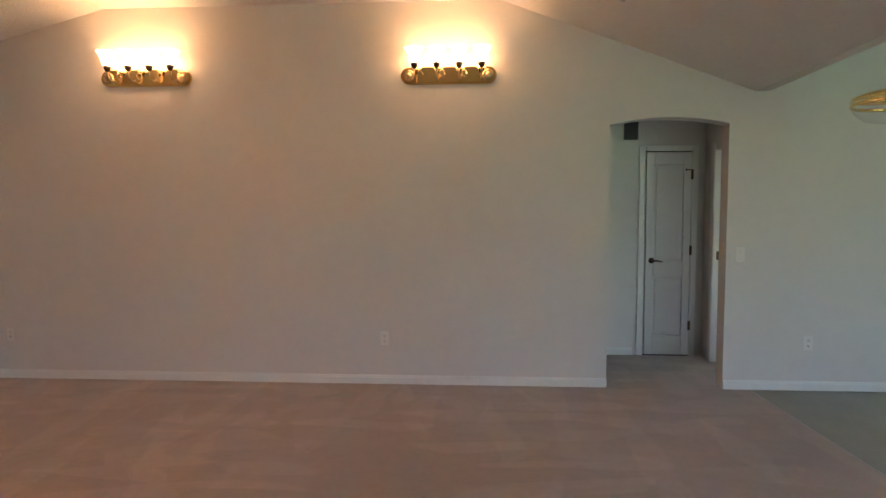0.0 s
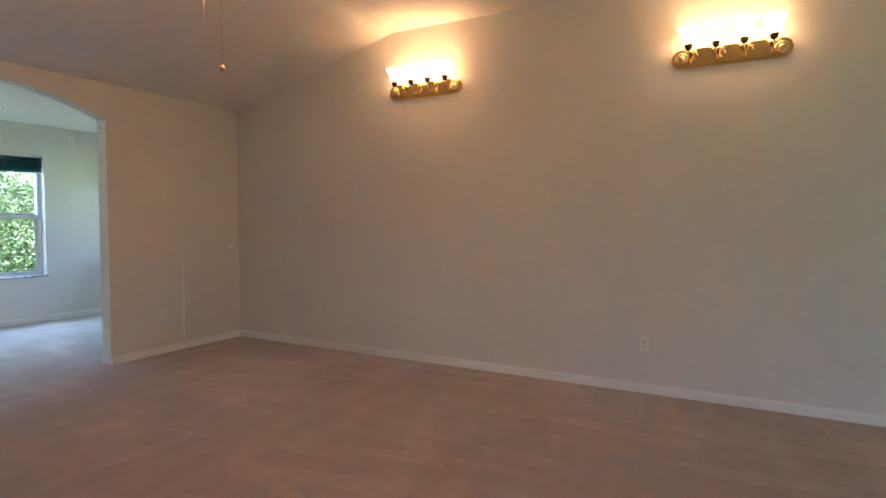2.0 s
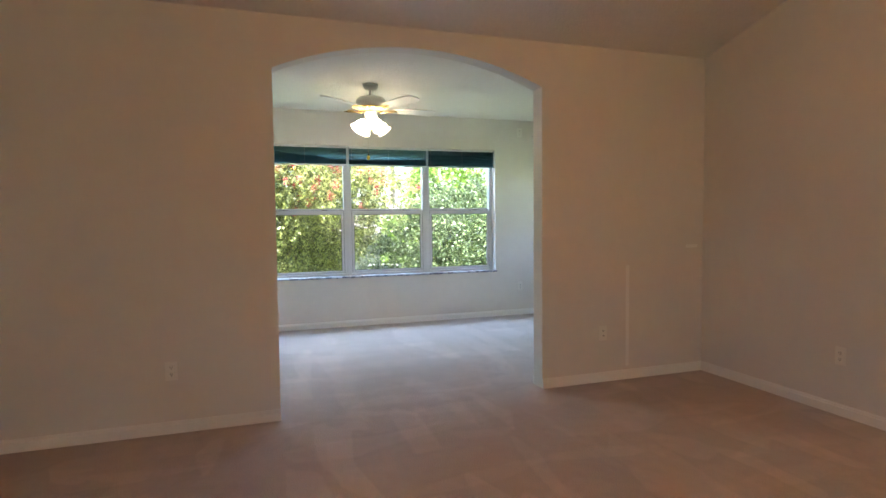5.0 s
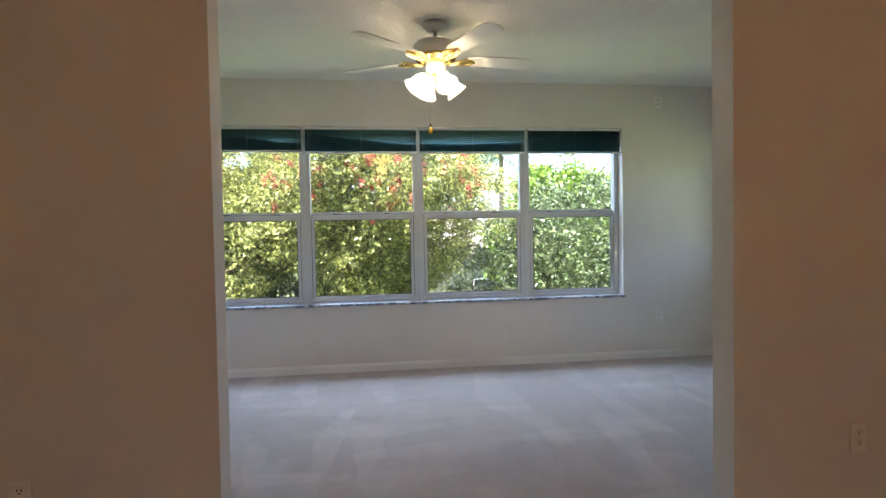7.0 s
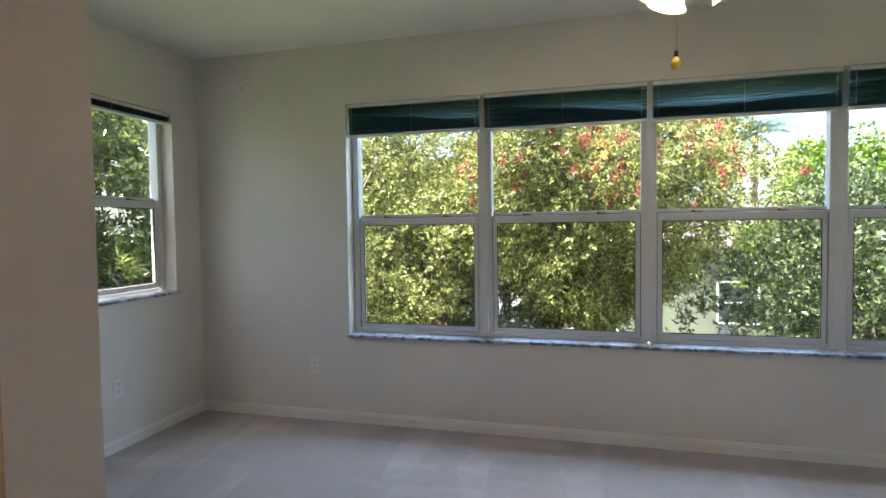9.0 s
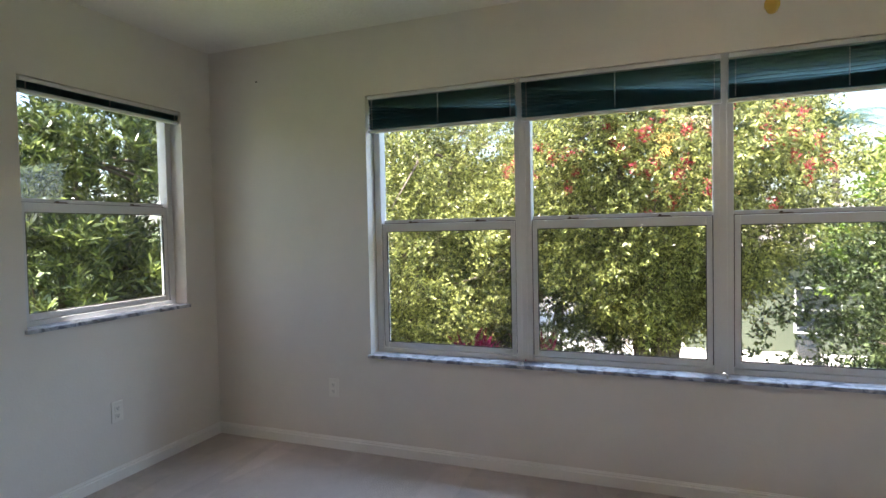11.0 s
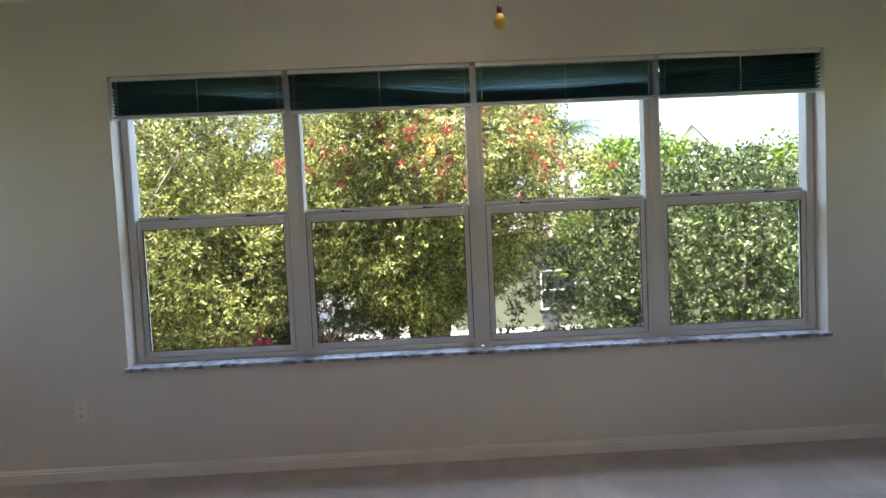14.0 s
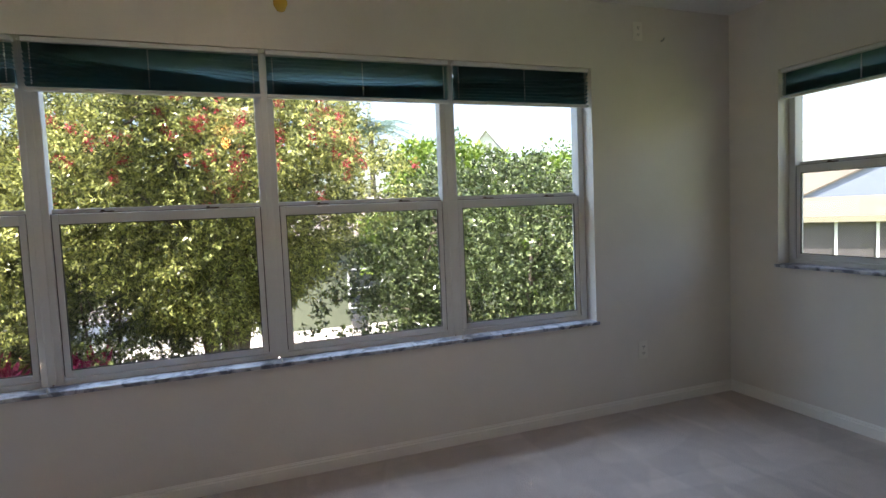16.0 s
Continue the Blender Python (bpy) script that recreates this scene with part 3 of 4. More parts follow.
def switch(m, gangs=1, label="ivory light switch with one toggle"):
    o = thing("light_switch", label, "light switch")
    w = 0.035 + 0.023 * (gangs - 1)
    part("cover_plate", box(bmesh.new(), (-w, -0.006, -0.057), (w, 0.0, 0.057), 0.003, 2), IVORY, o)
    for g in range(gangs):
        x = (g - (gangs - 1) / 2) * 0.046
        part("toggle", box(bmesh.new(), (x - 0.005, -0.016, -0.006), (x + 0.005, -0.006, 0.012), 0.002), IVORY, o)
        for zz in (0.031, -0.031):
            part("screw", boxes(((x - 0.003, -0.0072, zz - 0.003), (x + 0.003, -0.006, zz + 0.003))), STEEL, o, "small screw head")
    o.matrix_basis = m
    return o


Z_OUT = 0.372
outlet(pose(4.330, 0, Z_OUT))
outlet(pose(1.141, 0, Z_OUT))
outlet(pose(7.647, 0, Z_OUT))
outlet(pose(0, -3.913, Z_OUT, 0, 0, 90))
outlet(pose(0, -0.943, Z_OUT, 0, 0, 90))
outlet(pose(XW, -4.512, Z_OUT, 0, 0, 90))
outlet(pose(XW, -0.162, Z_OUT, 0, 0, 90))
outlet(pose(-2.190, YS, Z_OUT, 0, 0, 180))
switch(pose(7.117, 0, 1.061))
switch(pose(-1.555, YS, 1.090, 0, 0, 180), 2, "ivory double light switch with two toggles")
outlet(pose(XW, -0.162, 2.346, 0, 0, 90))
hook = thing("wall_hook", "small metal hook on the wall", "hook", (XW, 0.020, 2.300))
nail = thing("nail", "small dark nail head in the wall", "nail", (XW, -5.02, 2.275))
part("head", lathe(bmesh.new(), [(0.005, 0.0), (0.005, 0.006), (0.003, 0.008)], 10, (0, 0, 0), pose(0, 0, 0, 0, 90)), SLOT, nail)
part("peg", tube(bmesh.new(), [(0, 0, 0), (0.02, 0, 0), (0.03, 0, 0.012)], 0.004), STEEL, hook)
mark = part("paint_patch", boxes(((0.0, -0.735, 0.10), (0.0012, -0.705, 0.88))), TRIM)
tagged(mark, "pale vertical strip of touched-up paint on the wall", "paint mark")
mark2 = part("paint_patch", boxes(((0.0, -0.17, 1.000), (0.0012, -0.055, 1.026))), TRIM)
tagged(mark2, "small pale smear of touched-up paint on the wall", "paint mark")


# ---- wall lights on the north wall ----
def sconce(m):
    s = thing("vanity_light", "brass four-lamp wall light with lit frosted bell shades", "wall light", group="wall lights")
    L, R = 0.375, 0.066
    bm = bmesh.new()
    for k, (d0, d1, sh) in enumerate(((0.0, -0.018, 0.0), (-0.018, -0.026, 0.012))):
        r = R - sh
        out = []
        for c, a0 in ((L - R, -90), (-(L - R), 90)):
            for i in range(13):
                a = radians(a0 + 15 * i)
                out.append((c + r * math.cos(a), r * math.sin(a)))
        lo = [bm.verts.new((x, d0, z)) for x, z in out]
        hi = [bm.verts.new((x, d1, z)) for x, z in out]
        bm.faces.new(hi)
        for i in range(len(out)):
            j = (i + 1) % len(out)
            bm.faces.new((lo[i], lo[j], hi[j], hi[i]))
    part("back_plate", bm, BRASS, s)
    for sx in (-1, 1):
        bm = bmesh.new()
        lathe(bm, [(0.046, 0.0), (0.046, 0.006), (0.036, 0.011), (0.028, 0.007), (0.018, 0.014), (0.006, 0.020)], 20, (sx * (L - R), -0.024, 0), pose(0, 0, 0, 90).to_3x3().to_4x4())
        for k in range(8):
            a = k * math.pi / 4
            bmesh.ops.create_uvsphere(bm, u_segments=6, v_segments=4, radius=0.007, matrix=Matrix.Translation((sx * (L - R) + 0.034 * math.cos(a), -0.034, 0.034 * math.sin(a))))
        part("rosette", bm, ANTIQUE, s, "embossed antique brass rosette", True)
    for k in range(4):
        x = (k - 1.5) * 0.172
        part("arm", tube(bmesh.new(), [(x, -0.024, -0.02), (x, -0.055, -0.035), (x, -0.090, -0.030), (x, -0.112, 0.0), (x, -0.115, 0.045)], 0.0065), ANTIQUE, s, "", True)
        bm = bmesh.new()
        for q in range(7):
            a = q / 6 * math.pi * 1.5
            bmesh.ops.create_uvsphere(bm, u_segments=6, v_segments=4, radius=0.008 - 0.0005 * q, matrix=Matrix.Translation((x + 0.036 + 0.018 * math.cos(a), -0.028, 0.012 + 0.026 * math.sin(a))))
        part("leaf_ornament", bm, ANTIQUE, s, "embossed brass scroll", True)
        part("socket_cup", lathe(bmesh.new(), [(0.006, 0.030), (0.016, 0.036), (0.024, 0.052), (0.029, 0.072), (0.024, 0.072), (0.006, 0.070)], 20, (x, -0.115, 0)), BRONZE, s, "dark bronze socket cup", True)
        part("shade", lathe(bmesh.new(), [(0.026, 0.070), (0.034, 0.085), (0.041, 0.110), (0.049, 0.140), (0.062, 0.168), (0.076, 0.186), (0.073, 0.187), (0.059, 0.170), (0.046, 0.141), (0.038, 0.111), (0.031, 0.086), (0.023, 0.074)], 28, (x, -0.115, 0)), FROST, s, "lit frosted glass bell shade", True)
        part("bulb", lathe(bmesh.new(), [(0.006, 0.074), (0.013, 0.085), (0.022, 0.115), (0.026, 0.135), (0.022, 0.155), (0.006, 0.166)], 16, (x, -0.115, 0)), BULBM, s, "lit warm bulb", True)
    s.matrix_basis = m
    return s


sconce(pose(2.405, 0, 2.480))
sconce(pose(4.853, 0, 2.462))


# ---- ceiling fans ----
def fan(m, lit, spin, drop=0.0, chain_at=(-0.12, 0.03), chain_z=-0.66, label="", pendant=True, frost=FANFROST, bulb=FANBULB):
    f = thing("ceiling_fan", label, "ceiling fan")
    part("canopy", lathe(bmesh.new(), [(0.006, 0.0), (0.072, 0.0), (0.070, -0.022), (0.052, -0.045), (0.020, -0.055), (0.006, -0.055)], 28), FANWHITE, f, "", True)
    part("rod", lathe(bmesh.new(), [(0.0131, -0.05), (0.0131, -0.13 - drop)], 14), FANWHITE, f, "", True)
    z = -0.105 - drop
    part("motor", lathe(bmesh.new(), [(0.006, z), (0.060, z - 0.004), (0.118, z - 0.018), (0.138, z - 0.040), (0.138, z - 0.095), (0.126, z - 0.104), (0.006, z - 0.104)], 36), FANWHITE, f, "white enamelled motor housing", True)
    ring = part("brass_ring", lathe(bmesh.new(), [(0.006, z - 0.102), (0.130, z - 0.104), (0.134, z - 0.112), (0.122, z - 0.124), (0.085, z - 0.140), (0.055, z - 0.146), (0.006, z - 0.146)], 36), BRASS, f, "polished brass ring", True)
    bm = bmesh.new()
    for k in range(30):
        a = 2 * math.pi * k / 30
        tube(bm, [(0.127 * math.cos(a), 0.127 * math.sin(a), z - 0.122), (0.090 * math.cos(a), 0.090 * math.sin(a), z - 0.1405)], 0.003, 5)
    part("vent_rib", bm, BRONZE, ring, "dark vent slots", True, "stuff")
    zb = z - 0.118
    for k in range(5):
        a = radians(spin + 72 * k)
        R = Matrix.Rotation(a, 4, "Z")
        tilt = Matrix.Rotation(radians(-11), 4, "X")
        bm = bmesh.new()
        out = []
        for r, w in ((0.205, 0.046), (0.26, 0.056), (0.40, 0.064), (0.54, 0.069), (0.605, 0.066), (0.640, 0.050), (0.652, 0.020)):
            out.append((r, w))
        pts = [(r, w) for r, w in out] + [(r, -w) for r, w in out[::-1]]
        top = [bm.verts.new(R @ (tilt @ Vector((r, w, 0.003)) + Vector((0, 0, zb)))) for r, w in pts]
        bot = [bm.verts.new(R @ (tilt @ Vector((r, w, -0.003)) + Vector((0, 0, zb)))) for r, w in pts]
        bm.faces.new(top), bm.faces.new(bot[::-1])
        for i in range(len(pts)):
            j = (i + 1) % len(pts)
            bm.faces.new((top[i], bot[i], bot[j], top[j]))
        bl = part("blade", bm, FANWHITE, f, "white fan blade")
        bm = bmesh.new()
        for s in (-1, 1):
            tube(bm, [R @ Vector((r, s * w, zb - 0.010 + dz)) for r, w, dz in ((0.095, 0.012, -0.018), (0.125, 0.026, -0.014), (0.155, 0.046, -0.006), (0.190, 0.050, 0), (0.225, 0.036, 0), (0.250, 0.008, 0))], 0.006, 6)
            tube(bm, [R @ Vector((r, s * w, zb - 0.011 + dz)) for r, w, dz in ((0.120, 0.010, -0.014), (0.150, 0.022, -0.004), (0.185, 0.026, 0), (0.205, 0.010, 0))], 0.005, 6)
        tube(bm, [R @ Vector((0.09, 0, zb - 0.03)), R @ Vector((0.15, 0, zb - 0.016)), R @ Vector((0.26, 0, zb - 0.008))], 0.008, 6)
        part("blade_iron", bm, BRASS, f, "scrolled polished brass blade bracket", True)
    zs = z - 0.146
    part("switch_housing", lathe(bmesh.new(), [(0.055, zs + 0.002), (0.058, zs - 0.012), (0.058, zs - 0.050), (0.046, zs - 0.066), (0.006, zs - 0.070)], 28), FANWHITE, f, "", True)
    if lit:
        hub = part("light_hub", lathe(bmesh.new(), [(0.006, zs - 0.066), (0.036, zs - 0.068), (0.040, zs - 0.085), (0.024, zs - 0.102), (0.012, zs - 0.150), (0.016, zs - 0.164), (0.006, zs - 0.174)], 20), BRASS, f, "polished brass light hub", True)
        for k in range(4):
            a = radians(20 + 90 * k)
            R = Matrix.Rotation(a, 4, "Z")
            part("lamp_arm", tube(bmesh.new(), [R @ Vector(p) for p in ((0.02, 0, zs - 0.085), (0.05, 0, zs - 0.072), (0.075, 0, zs - 0.080))], 0.010), BRASS, f, "", True)
            T = Matrix.Translation(R @ Vector((0.072, 0, zs - 0.080))) @ R @ Matrix.Rotation(radians(-42), 4, "Y")
            prof = [(0.020, -0.004), (0.026, -0.012), (0.040, -0.035), (0.046, -0.060), (0.050, -0.085), (0.060, -0.106), (0.070, -0.118)]
            prof += [(r - 0.003, zz - 0.0005) for r, zz in prof[::-1]]
            part("shade", lathe(bmesh.new(), prof, 24, (0, 0, 0), T), frost, f, "lit frosted glass tulip shade", True)
            part("bulb", lathe(bmesh.new(), [(0.006, -0.020), (0.014, -0.030), (0.022, -0.058), (0.022, -0.074), (0.006, -0.092)], 14, (0, 0, 0), T), bulb, f, "lit warm bulb", True)
    cx, cy = chain_at
    chain = part("pull_chain", tube(bmesh.new(), [(cx * 0.9, cy * 0.9, zs - 0.035), (cx, cy, zs - 0.06), (cx, cy, chain_z)], 0.0016, 6), CHAIN, f, "thin brass pull chain")
    if pendant:
        part("pull_cap", lathe(bmesh.new(), [(0.006, chain_z + 0.006), (0.007, chain_z), (0.007, chain_z - 0.014), (0.006, chain_z - 0.016)], 12, (cx, cy, 0)), BRONZE, chain, "dark pull cap", True)
        part("pull_knob", lathe(bmesh.new(), [(0.006, chain_z - 0.014), (0.010, chain_z - 0.018), (0.0165, chain_z - 0.032), (0.0165, chain_z - 0.040), (0.010, chain_z - 0.053), (0.005, chain_z - 0.056)], 16, (cx, cy, 0)), AMBER, chain, "yellow bulb-shaped pull knob", True)
    else:
        part("pull_knob", lathe(bmesh.new(), [(0.005, chain_z + 0.006), (0.013, chain_z - 0.002), (0.016, chain_z - 0.012), (0.011, chain_z - 0.022), (0.005, chain_z - 0.024)], 14, (cx, cy, 0)), ANTIQUE, chain, "small round pull knob", True)
        part("second_pull_chain", tube(bmesh.new(), [(cx * 0.8, cy * 0.8 - 0.06, zs - 0.035), (cx - 0.02, cy - 0.08, zs - 0.07), (cx - 0.02, cy - 0.08, chain_z + 0.16)], 0.0016, 6), CHAIN, f, "thin brass pull chain")
    f.matrix_basis = m
    return f


fan(pose(-1.600, -2.365, H), True, FAN_SPIN, 0.0, (0.073, -0.046), -0.646, "white and brass ceiling fan with four lit tulip shades")
# Fan out of view, known by its pull chain; its light kit is assumed lit.
fan(pose(2.95, -2.55, VZ), True, 10, 0.02, (-0.111, -0.058), -1.035, "white ceiling fan under the vaulted ceiling, unseen but for its chain, tulip shades assumed lit", False, VAULTFROST, VAULTBULB)


# ---- dining light and ceiling register ----
d = thing("pendant_light", "brass and clear glass dining pendant with lit bulb", "pendant light", (7.50, -1.03, DZ - 0.065))
part("canopy", lathe(bmesh.new(), [(0.006, 0.555), (0.06, 0.555), (0.055, 0.537), (0.006, 0.531)], 24), BRASS, d, "", True)
part("stem", lathe(bmesh.new(), [(0.0075, 0.535), (0.0075, -0.16)], 12), BRASS, d, "", True)
part("brass_band", lathe(bmesh.new(), [(0.06, -0.145), (0.15, -0.165), (0.215, -0.19), (0.222, -0.205), (0.210, -0.205), (0.14, -0.178), (0.06, -0.158)], 32), BRASS, d, "", True)
part("lower_band", lathe(bmesh.new(), [(0.222, -0.225), (0.226, -0.235), (0.220, -0.245), (0.212, -0.235), (0.222, -0.225)], 32), BRASS, d, "", True)
part("glass_bowl", lathe(bmesh.new(), [(0.214, -0.200), (0.218, -0.235), (0.200, -0.280), (0.150, -0.325), (0.06, -0.345), (0.006, -0.348)], 32), GLASS, d, "clear glass bowl", True)
part("bulb", lathe(bmesh.new(), [(0.006, -0.18), (0.02, -0.19), (0.032, -0.225), (0.028, -0.255), (0.006, -0.27)], 16), DIMBULB, d, "lit warm bulb", True)
reg = thing("air_register", "grey metal air register on the ceiling", "air vent")
part("frame", boxes(((-0.18, -0.10, -0.012), (0.18, -0.07, 0)), ((-0.18, 0.07, -0.012), (0.18, 0.10, 0)), ((-0.18, -0.07, -0.012), (-0.15, 0.07, 0)), ((0.15, -0.07, -0.012), (0.18, 0.07, 0)), bevel=0.003), STEEL, reg)
for k in range(7):
    y = -0.06 + 0.02 * k
    part("slat", boxes(((-0.15, y - 0.006, -0.010), (0.15, y + 0.006, -0.006))), STEEL, reg)
reg.matrix_basis = pose(5.86, -0.80, vault(5.86), 0, math.degrees(math.atan((VZ - DZ) / (VX2 - VX1))), 0)


# ---- hall door, casing and return vent ----
DX0, DX1, DH = 6.700, 7.130, 1.972
door = thing("closet_door", "narrow white two-panel closet door, closed, with a bronze lever", "door", (DX0, HB, 0), kind="structure")
door.name = "door_1"
w = DX1 - DX0
leaf_y = -0.030
bm = boxes(((0.004, leaf_y, 0.012), (0.075, -0.002, DH)), ((w - 0.075, leaf_y, 0.012), (w - 0.004, -0.002, DH)), ((0.075, leaf_y, 0.012), (w - 0.075, -0.002, 0.20)),
           ((0.075, leaf_y, 0.78), (w - 0.075, -0.002, 0.93)), ((0.075, leaf_y, DH - 0.12), (w - 0.075, -0.002, DH)), bevel=0.004)
part("stile_and_rail", bm, DOORW, door)
for z0, z1 in ((0.20, 0.78), (0.93, DH - 0.12)):
    part("panel", boxes(((0.075, leaf_y + 0.014, z0), (w - 0.075, -0.003, z1)), ((0.100, leaf_y + 0.005, z0 + 0.03), (w - 0.100, leaf_y + 0.014, z1 - 0.03)), bevel=0.004), DOORW, door)
h = part("lever_handle", lathe(bmesh.new(), [(0.006, 0.0), (0.028, 0.0), (0.028, 0.008), (0.012, 0.014), (0.011, 0.045), (0.006, 0.046)], 20, (0.062, leaf_y, 0.93), pose(0, 0, 0, 90).to_3x3().to_4x4()), BRONZE, door, "dark bronze lever handle", True)
part("lever", tube(bmesh.new(), [(0.062, leaf_y - 0.042, 0.93), (0.10, leaf_y - 0.046, 0.932), (0.155, leaf_y - 0.040, 0.922)], [0.010, 0.008, 0.006]), BRONZE, h, "", True)
for z in (0.30, 1.03, 1.755):
    part("hinge", boxes(((w - 0.012, leaf_y - 0.008, z - 0.045), (w + 0.010, leaf_y + 0.004, z + 0.045)), bevel=0.002), BRONZE, door, "bronze hinge")
part("door_stop", boxes(((w - 0.065, leaf_y - 0.012, 1.795), (w + 0.008, leaf_y, 1.805)), ((w - 0.065, leaf_y - 0.02, 1.79), (w - 0.055, leaf_y, 1.81)), bevel=0.002), BRONZE, door, "hinge-pin door stop")
part("threshold_gap", boxes(((0.0, leaf_y + 0.004, 0.001), (w, -0.002, 0.011))), SLOT, door, "dark gap under the door")
part("head_gap", boxes(((0.0, leaf_y + 0.006, DH + 0.001), (w, -0.002, DH + 0.007))), SLOT, door, "dark gap above the door")
cs = boxes(((DX0 - 0.062, HB - 0.018, 0), (DX0 - 0.004, HB, DH + 0.066)), ((DX1 + 0.004, HB - 0.018, 0), (DX1 + 0.062, HB, DH + 0.066)), ((DX0 - 0.004, HB - 0.018, DH + 0.008), (DX1 + 0.004, HB, DH + 0.066)), bevel=0.004)
structure("trim_door_casing", cs, TRIM, "white painted door casing", "door casing")
cs = boxes(((HX - 0.016, 0.84, 0), (HX, 0.90, 2.03)), ((HX - 0.012, 0.830, 0), (HX + 0.112, 0.84, 1.965)), bevel=0.003)
structure("trim_doorway_casing", cs, TRIM, "white painted casing of the open doorway", "door casing")
sp = part("strike_plate", boxes(((HX + 0.02, 0.826, 0.955), (HX + 0.065, 0.830, 1.035))), BRONZE)
tagged(sp, "dark bronze strike plate on the door jamb", "strike plate")
vent = thing("return_vent", "dark return-air grille high on the hall wall", "air vent", (6.555, HB, 2.185))
part("backing", boxes(((-0.060, -0.004, -0.085), (0.060, 0.0, 0.085))), SLOT, vent)
part("frame", boxes(((-0.068, -0.010, -0.093), (-0.058, 0, 0.093)), ((0.058, -0.010, -0.093), (0.068, 0, 0.093)), ((-0.058, -0.010, 0.083), (0.058, 0, 0.093)), ((-0.058, -0.010, -0.093), (0.058, 0, -0.083)), bevel=0.002), GRILLE, vent)
for k in range(9):
    z = -0.072 + 0.018 * k
    part("slat", boxes(((-0.058, -0.009, z - 0.003), (0.058, -0.004, z + 0.003))), GRILLE, vent)


# ---- outdoors ----
structure("ground", boxes(((-1500, -1500, GROUND - 0.5), (1500, 1500, GROUND))), GRASS, "green lawn reaching to the distance", "lawn")
structure("pavement", boxes(((-34, -9.0, GROUND), (-15.2, -1.85, GROUND + 0.03)), ((-20.38, -1.85, GROUND), (-15.2, 4.0, GROUND + 0.03))), CONCRETE, "pale sunlit concrete drive", "pavement")
structure("planting_bed", boxes(((-12.2, -12.5, GROUND), (-6.6, 4.5, GROUND + 0.06)), bevel=0.02), MULCH, "dark mulched planting bed under the shrubs", "garden bed")


def leaf_mesh(name, pts, size, slim, mat, parent, seed, droop=0.0, dirs=None, kind="stuff", label=""):
    """Many small four-cornered leaves, folded along the middle, at points with random turns."""
    rng = np.random.default_rng(seed)
    n = len(pts)
    d = rng.normal(size=(n, 3)) if dirs is None else dirs + rng.normal(size=(n, 3)) * 0.35
    d[:, 2] -= droop
    d /= np.linalg.norm(d, axis=1)[:, None]
    u = rng.normal(size=(n, 3))
    s = np.cross(d, u)
    s /= np.linalg.norm(s, axis=1)[:, None] + 1e-9
    nn = np.cross(d, s)
    ln = (size * rng.uniform(0.65, 1.3, n))[:, None]
    wd = ln * slim
    v = np.empty((n, 4, 3))
    v[:, 0], v[:, 2] = pts, pts + d * ln
    v[:, 1] = pts + d * ln * 0.45 + s * wd * 0.5 + nn * wd * 0.18
    v[:, 3] = pts + d * ln * 0.45 - s * wd * 0.5 + nn * wd * 0.18
    me = bpy.data.meshes.new(name)
    me.vertices.add(n * 4)
    me.vertices.foreach_set("co", v.reshape(-1))
    me.loops.add(n * 4)
    me.loops.foreach_set("vertex_index", np.arange(n * 4))
    me.polygons.add(n)
    me.polygons.foreach_set("loop_start", np.arange(n) * 4)
    me.polygons.foreach_set("loop_total", np.full(n, 4))
    me.update(calc_edges=True)
    me.materials.append(mat)
    ob = new(name, me)
    ob.parent = parent
    return tagged(ob, label, kind=kind)


def crown_points(rng, n, clumps, radius, z0, z1, clump_r, fill=0.35, taper=0.55, peak=0.0):
    """Leaf points gathered in clumps on and inside an uneven egg-shaped crown about the z axis."""
    a = rng.uniform(0, 2 * np.pi, clumps)
    h = rng.uniform(-1, 1, clumps)
    r = np.sqrt(1 - h * h)
    bump = 1 + 0.16 * np.sin(3 * a + 5 * h) + 0.10 * np.sin(7 * a - 3 * h) + rng.normal(0, 0.06, clumps)
    depth = np.where(rng.random(clumps) < fill, rng.uniform(0.35, 0.85, clumps), rng.uniform(0.85, 1.03, clumps))
    r = r * np.where(h < 0, 1 + taper * h, 1 - peak * h)
    c = np.stack([radius * r * np.cos(a) * bump * depth, radius * r * np.sin(a) * bump * depth, (z0 + z1) / 2 + (z1 - z0) / 2 * h * depth * (0.92 + 0.08 * bump)], 1)
    pick = rng.integers(0, clumps, n)
    off = rng.normal(size=(n, 3))
    off /= np.linalg.norm(off, axis=1)[:, None]
    off *= (rng.random(n) ** 0.5)[:, None] * clump_r * rng.uniform(0.5, 1.3, clumps)[pick][:, None]
    off[:, 2] *= 0.75
    return c[pick] + off, off / clump_r, c


def whorl_points(rng, n, whorls, each, radius, z0, z1, fill=0.3, up=0.5, reach=0.02, taper=0.55, peak=0.0):
    """Leaf points and directions gathered in rosettes that face out of an uneven egg-shaped crown."""
    c, _, cl = crown_points(rng, whorls, max(60, whorls // 14), radius, z0, z1, 0.30, fill, taper, peak)
    axis = c - np.array([0, 0, (z0 + z1) / 2])
    axis /= np.linalg.norm(axis, axis=1)[:, None] + 1e-9
    axis += rng.normal(size=axis.shape) * 0.35
    axis[:, 2] += up
    axis /= np.linalg.norm(axis, axis=1)[:, None]
    pick = np.repeat(np.arange(whorls), each)
    side = rng.normal(size=(len(pick), 3))
    side -= (side * axis[pick]).sum(1)[:, None] * axis[pick]
    side /= np.linalg.norm(side, axis=1)[:, None] + 1e-9
    d = side + axis[pick] * rng.uniform(0.1, 1.4, len(pick))[:, None]
    return c[pick] + axis[pick] * (rng.uniform(-3, 1, len(pick)) * reach)[:, None], d, cl


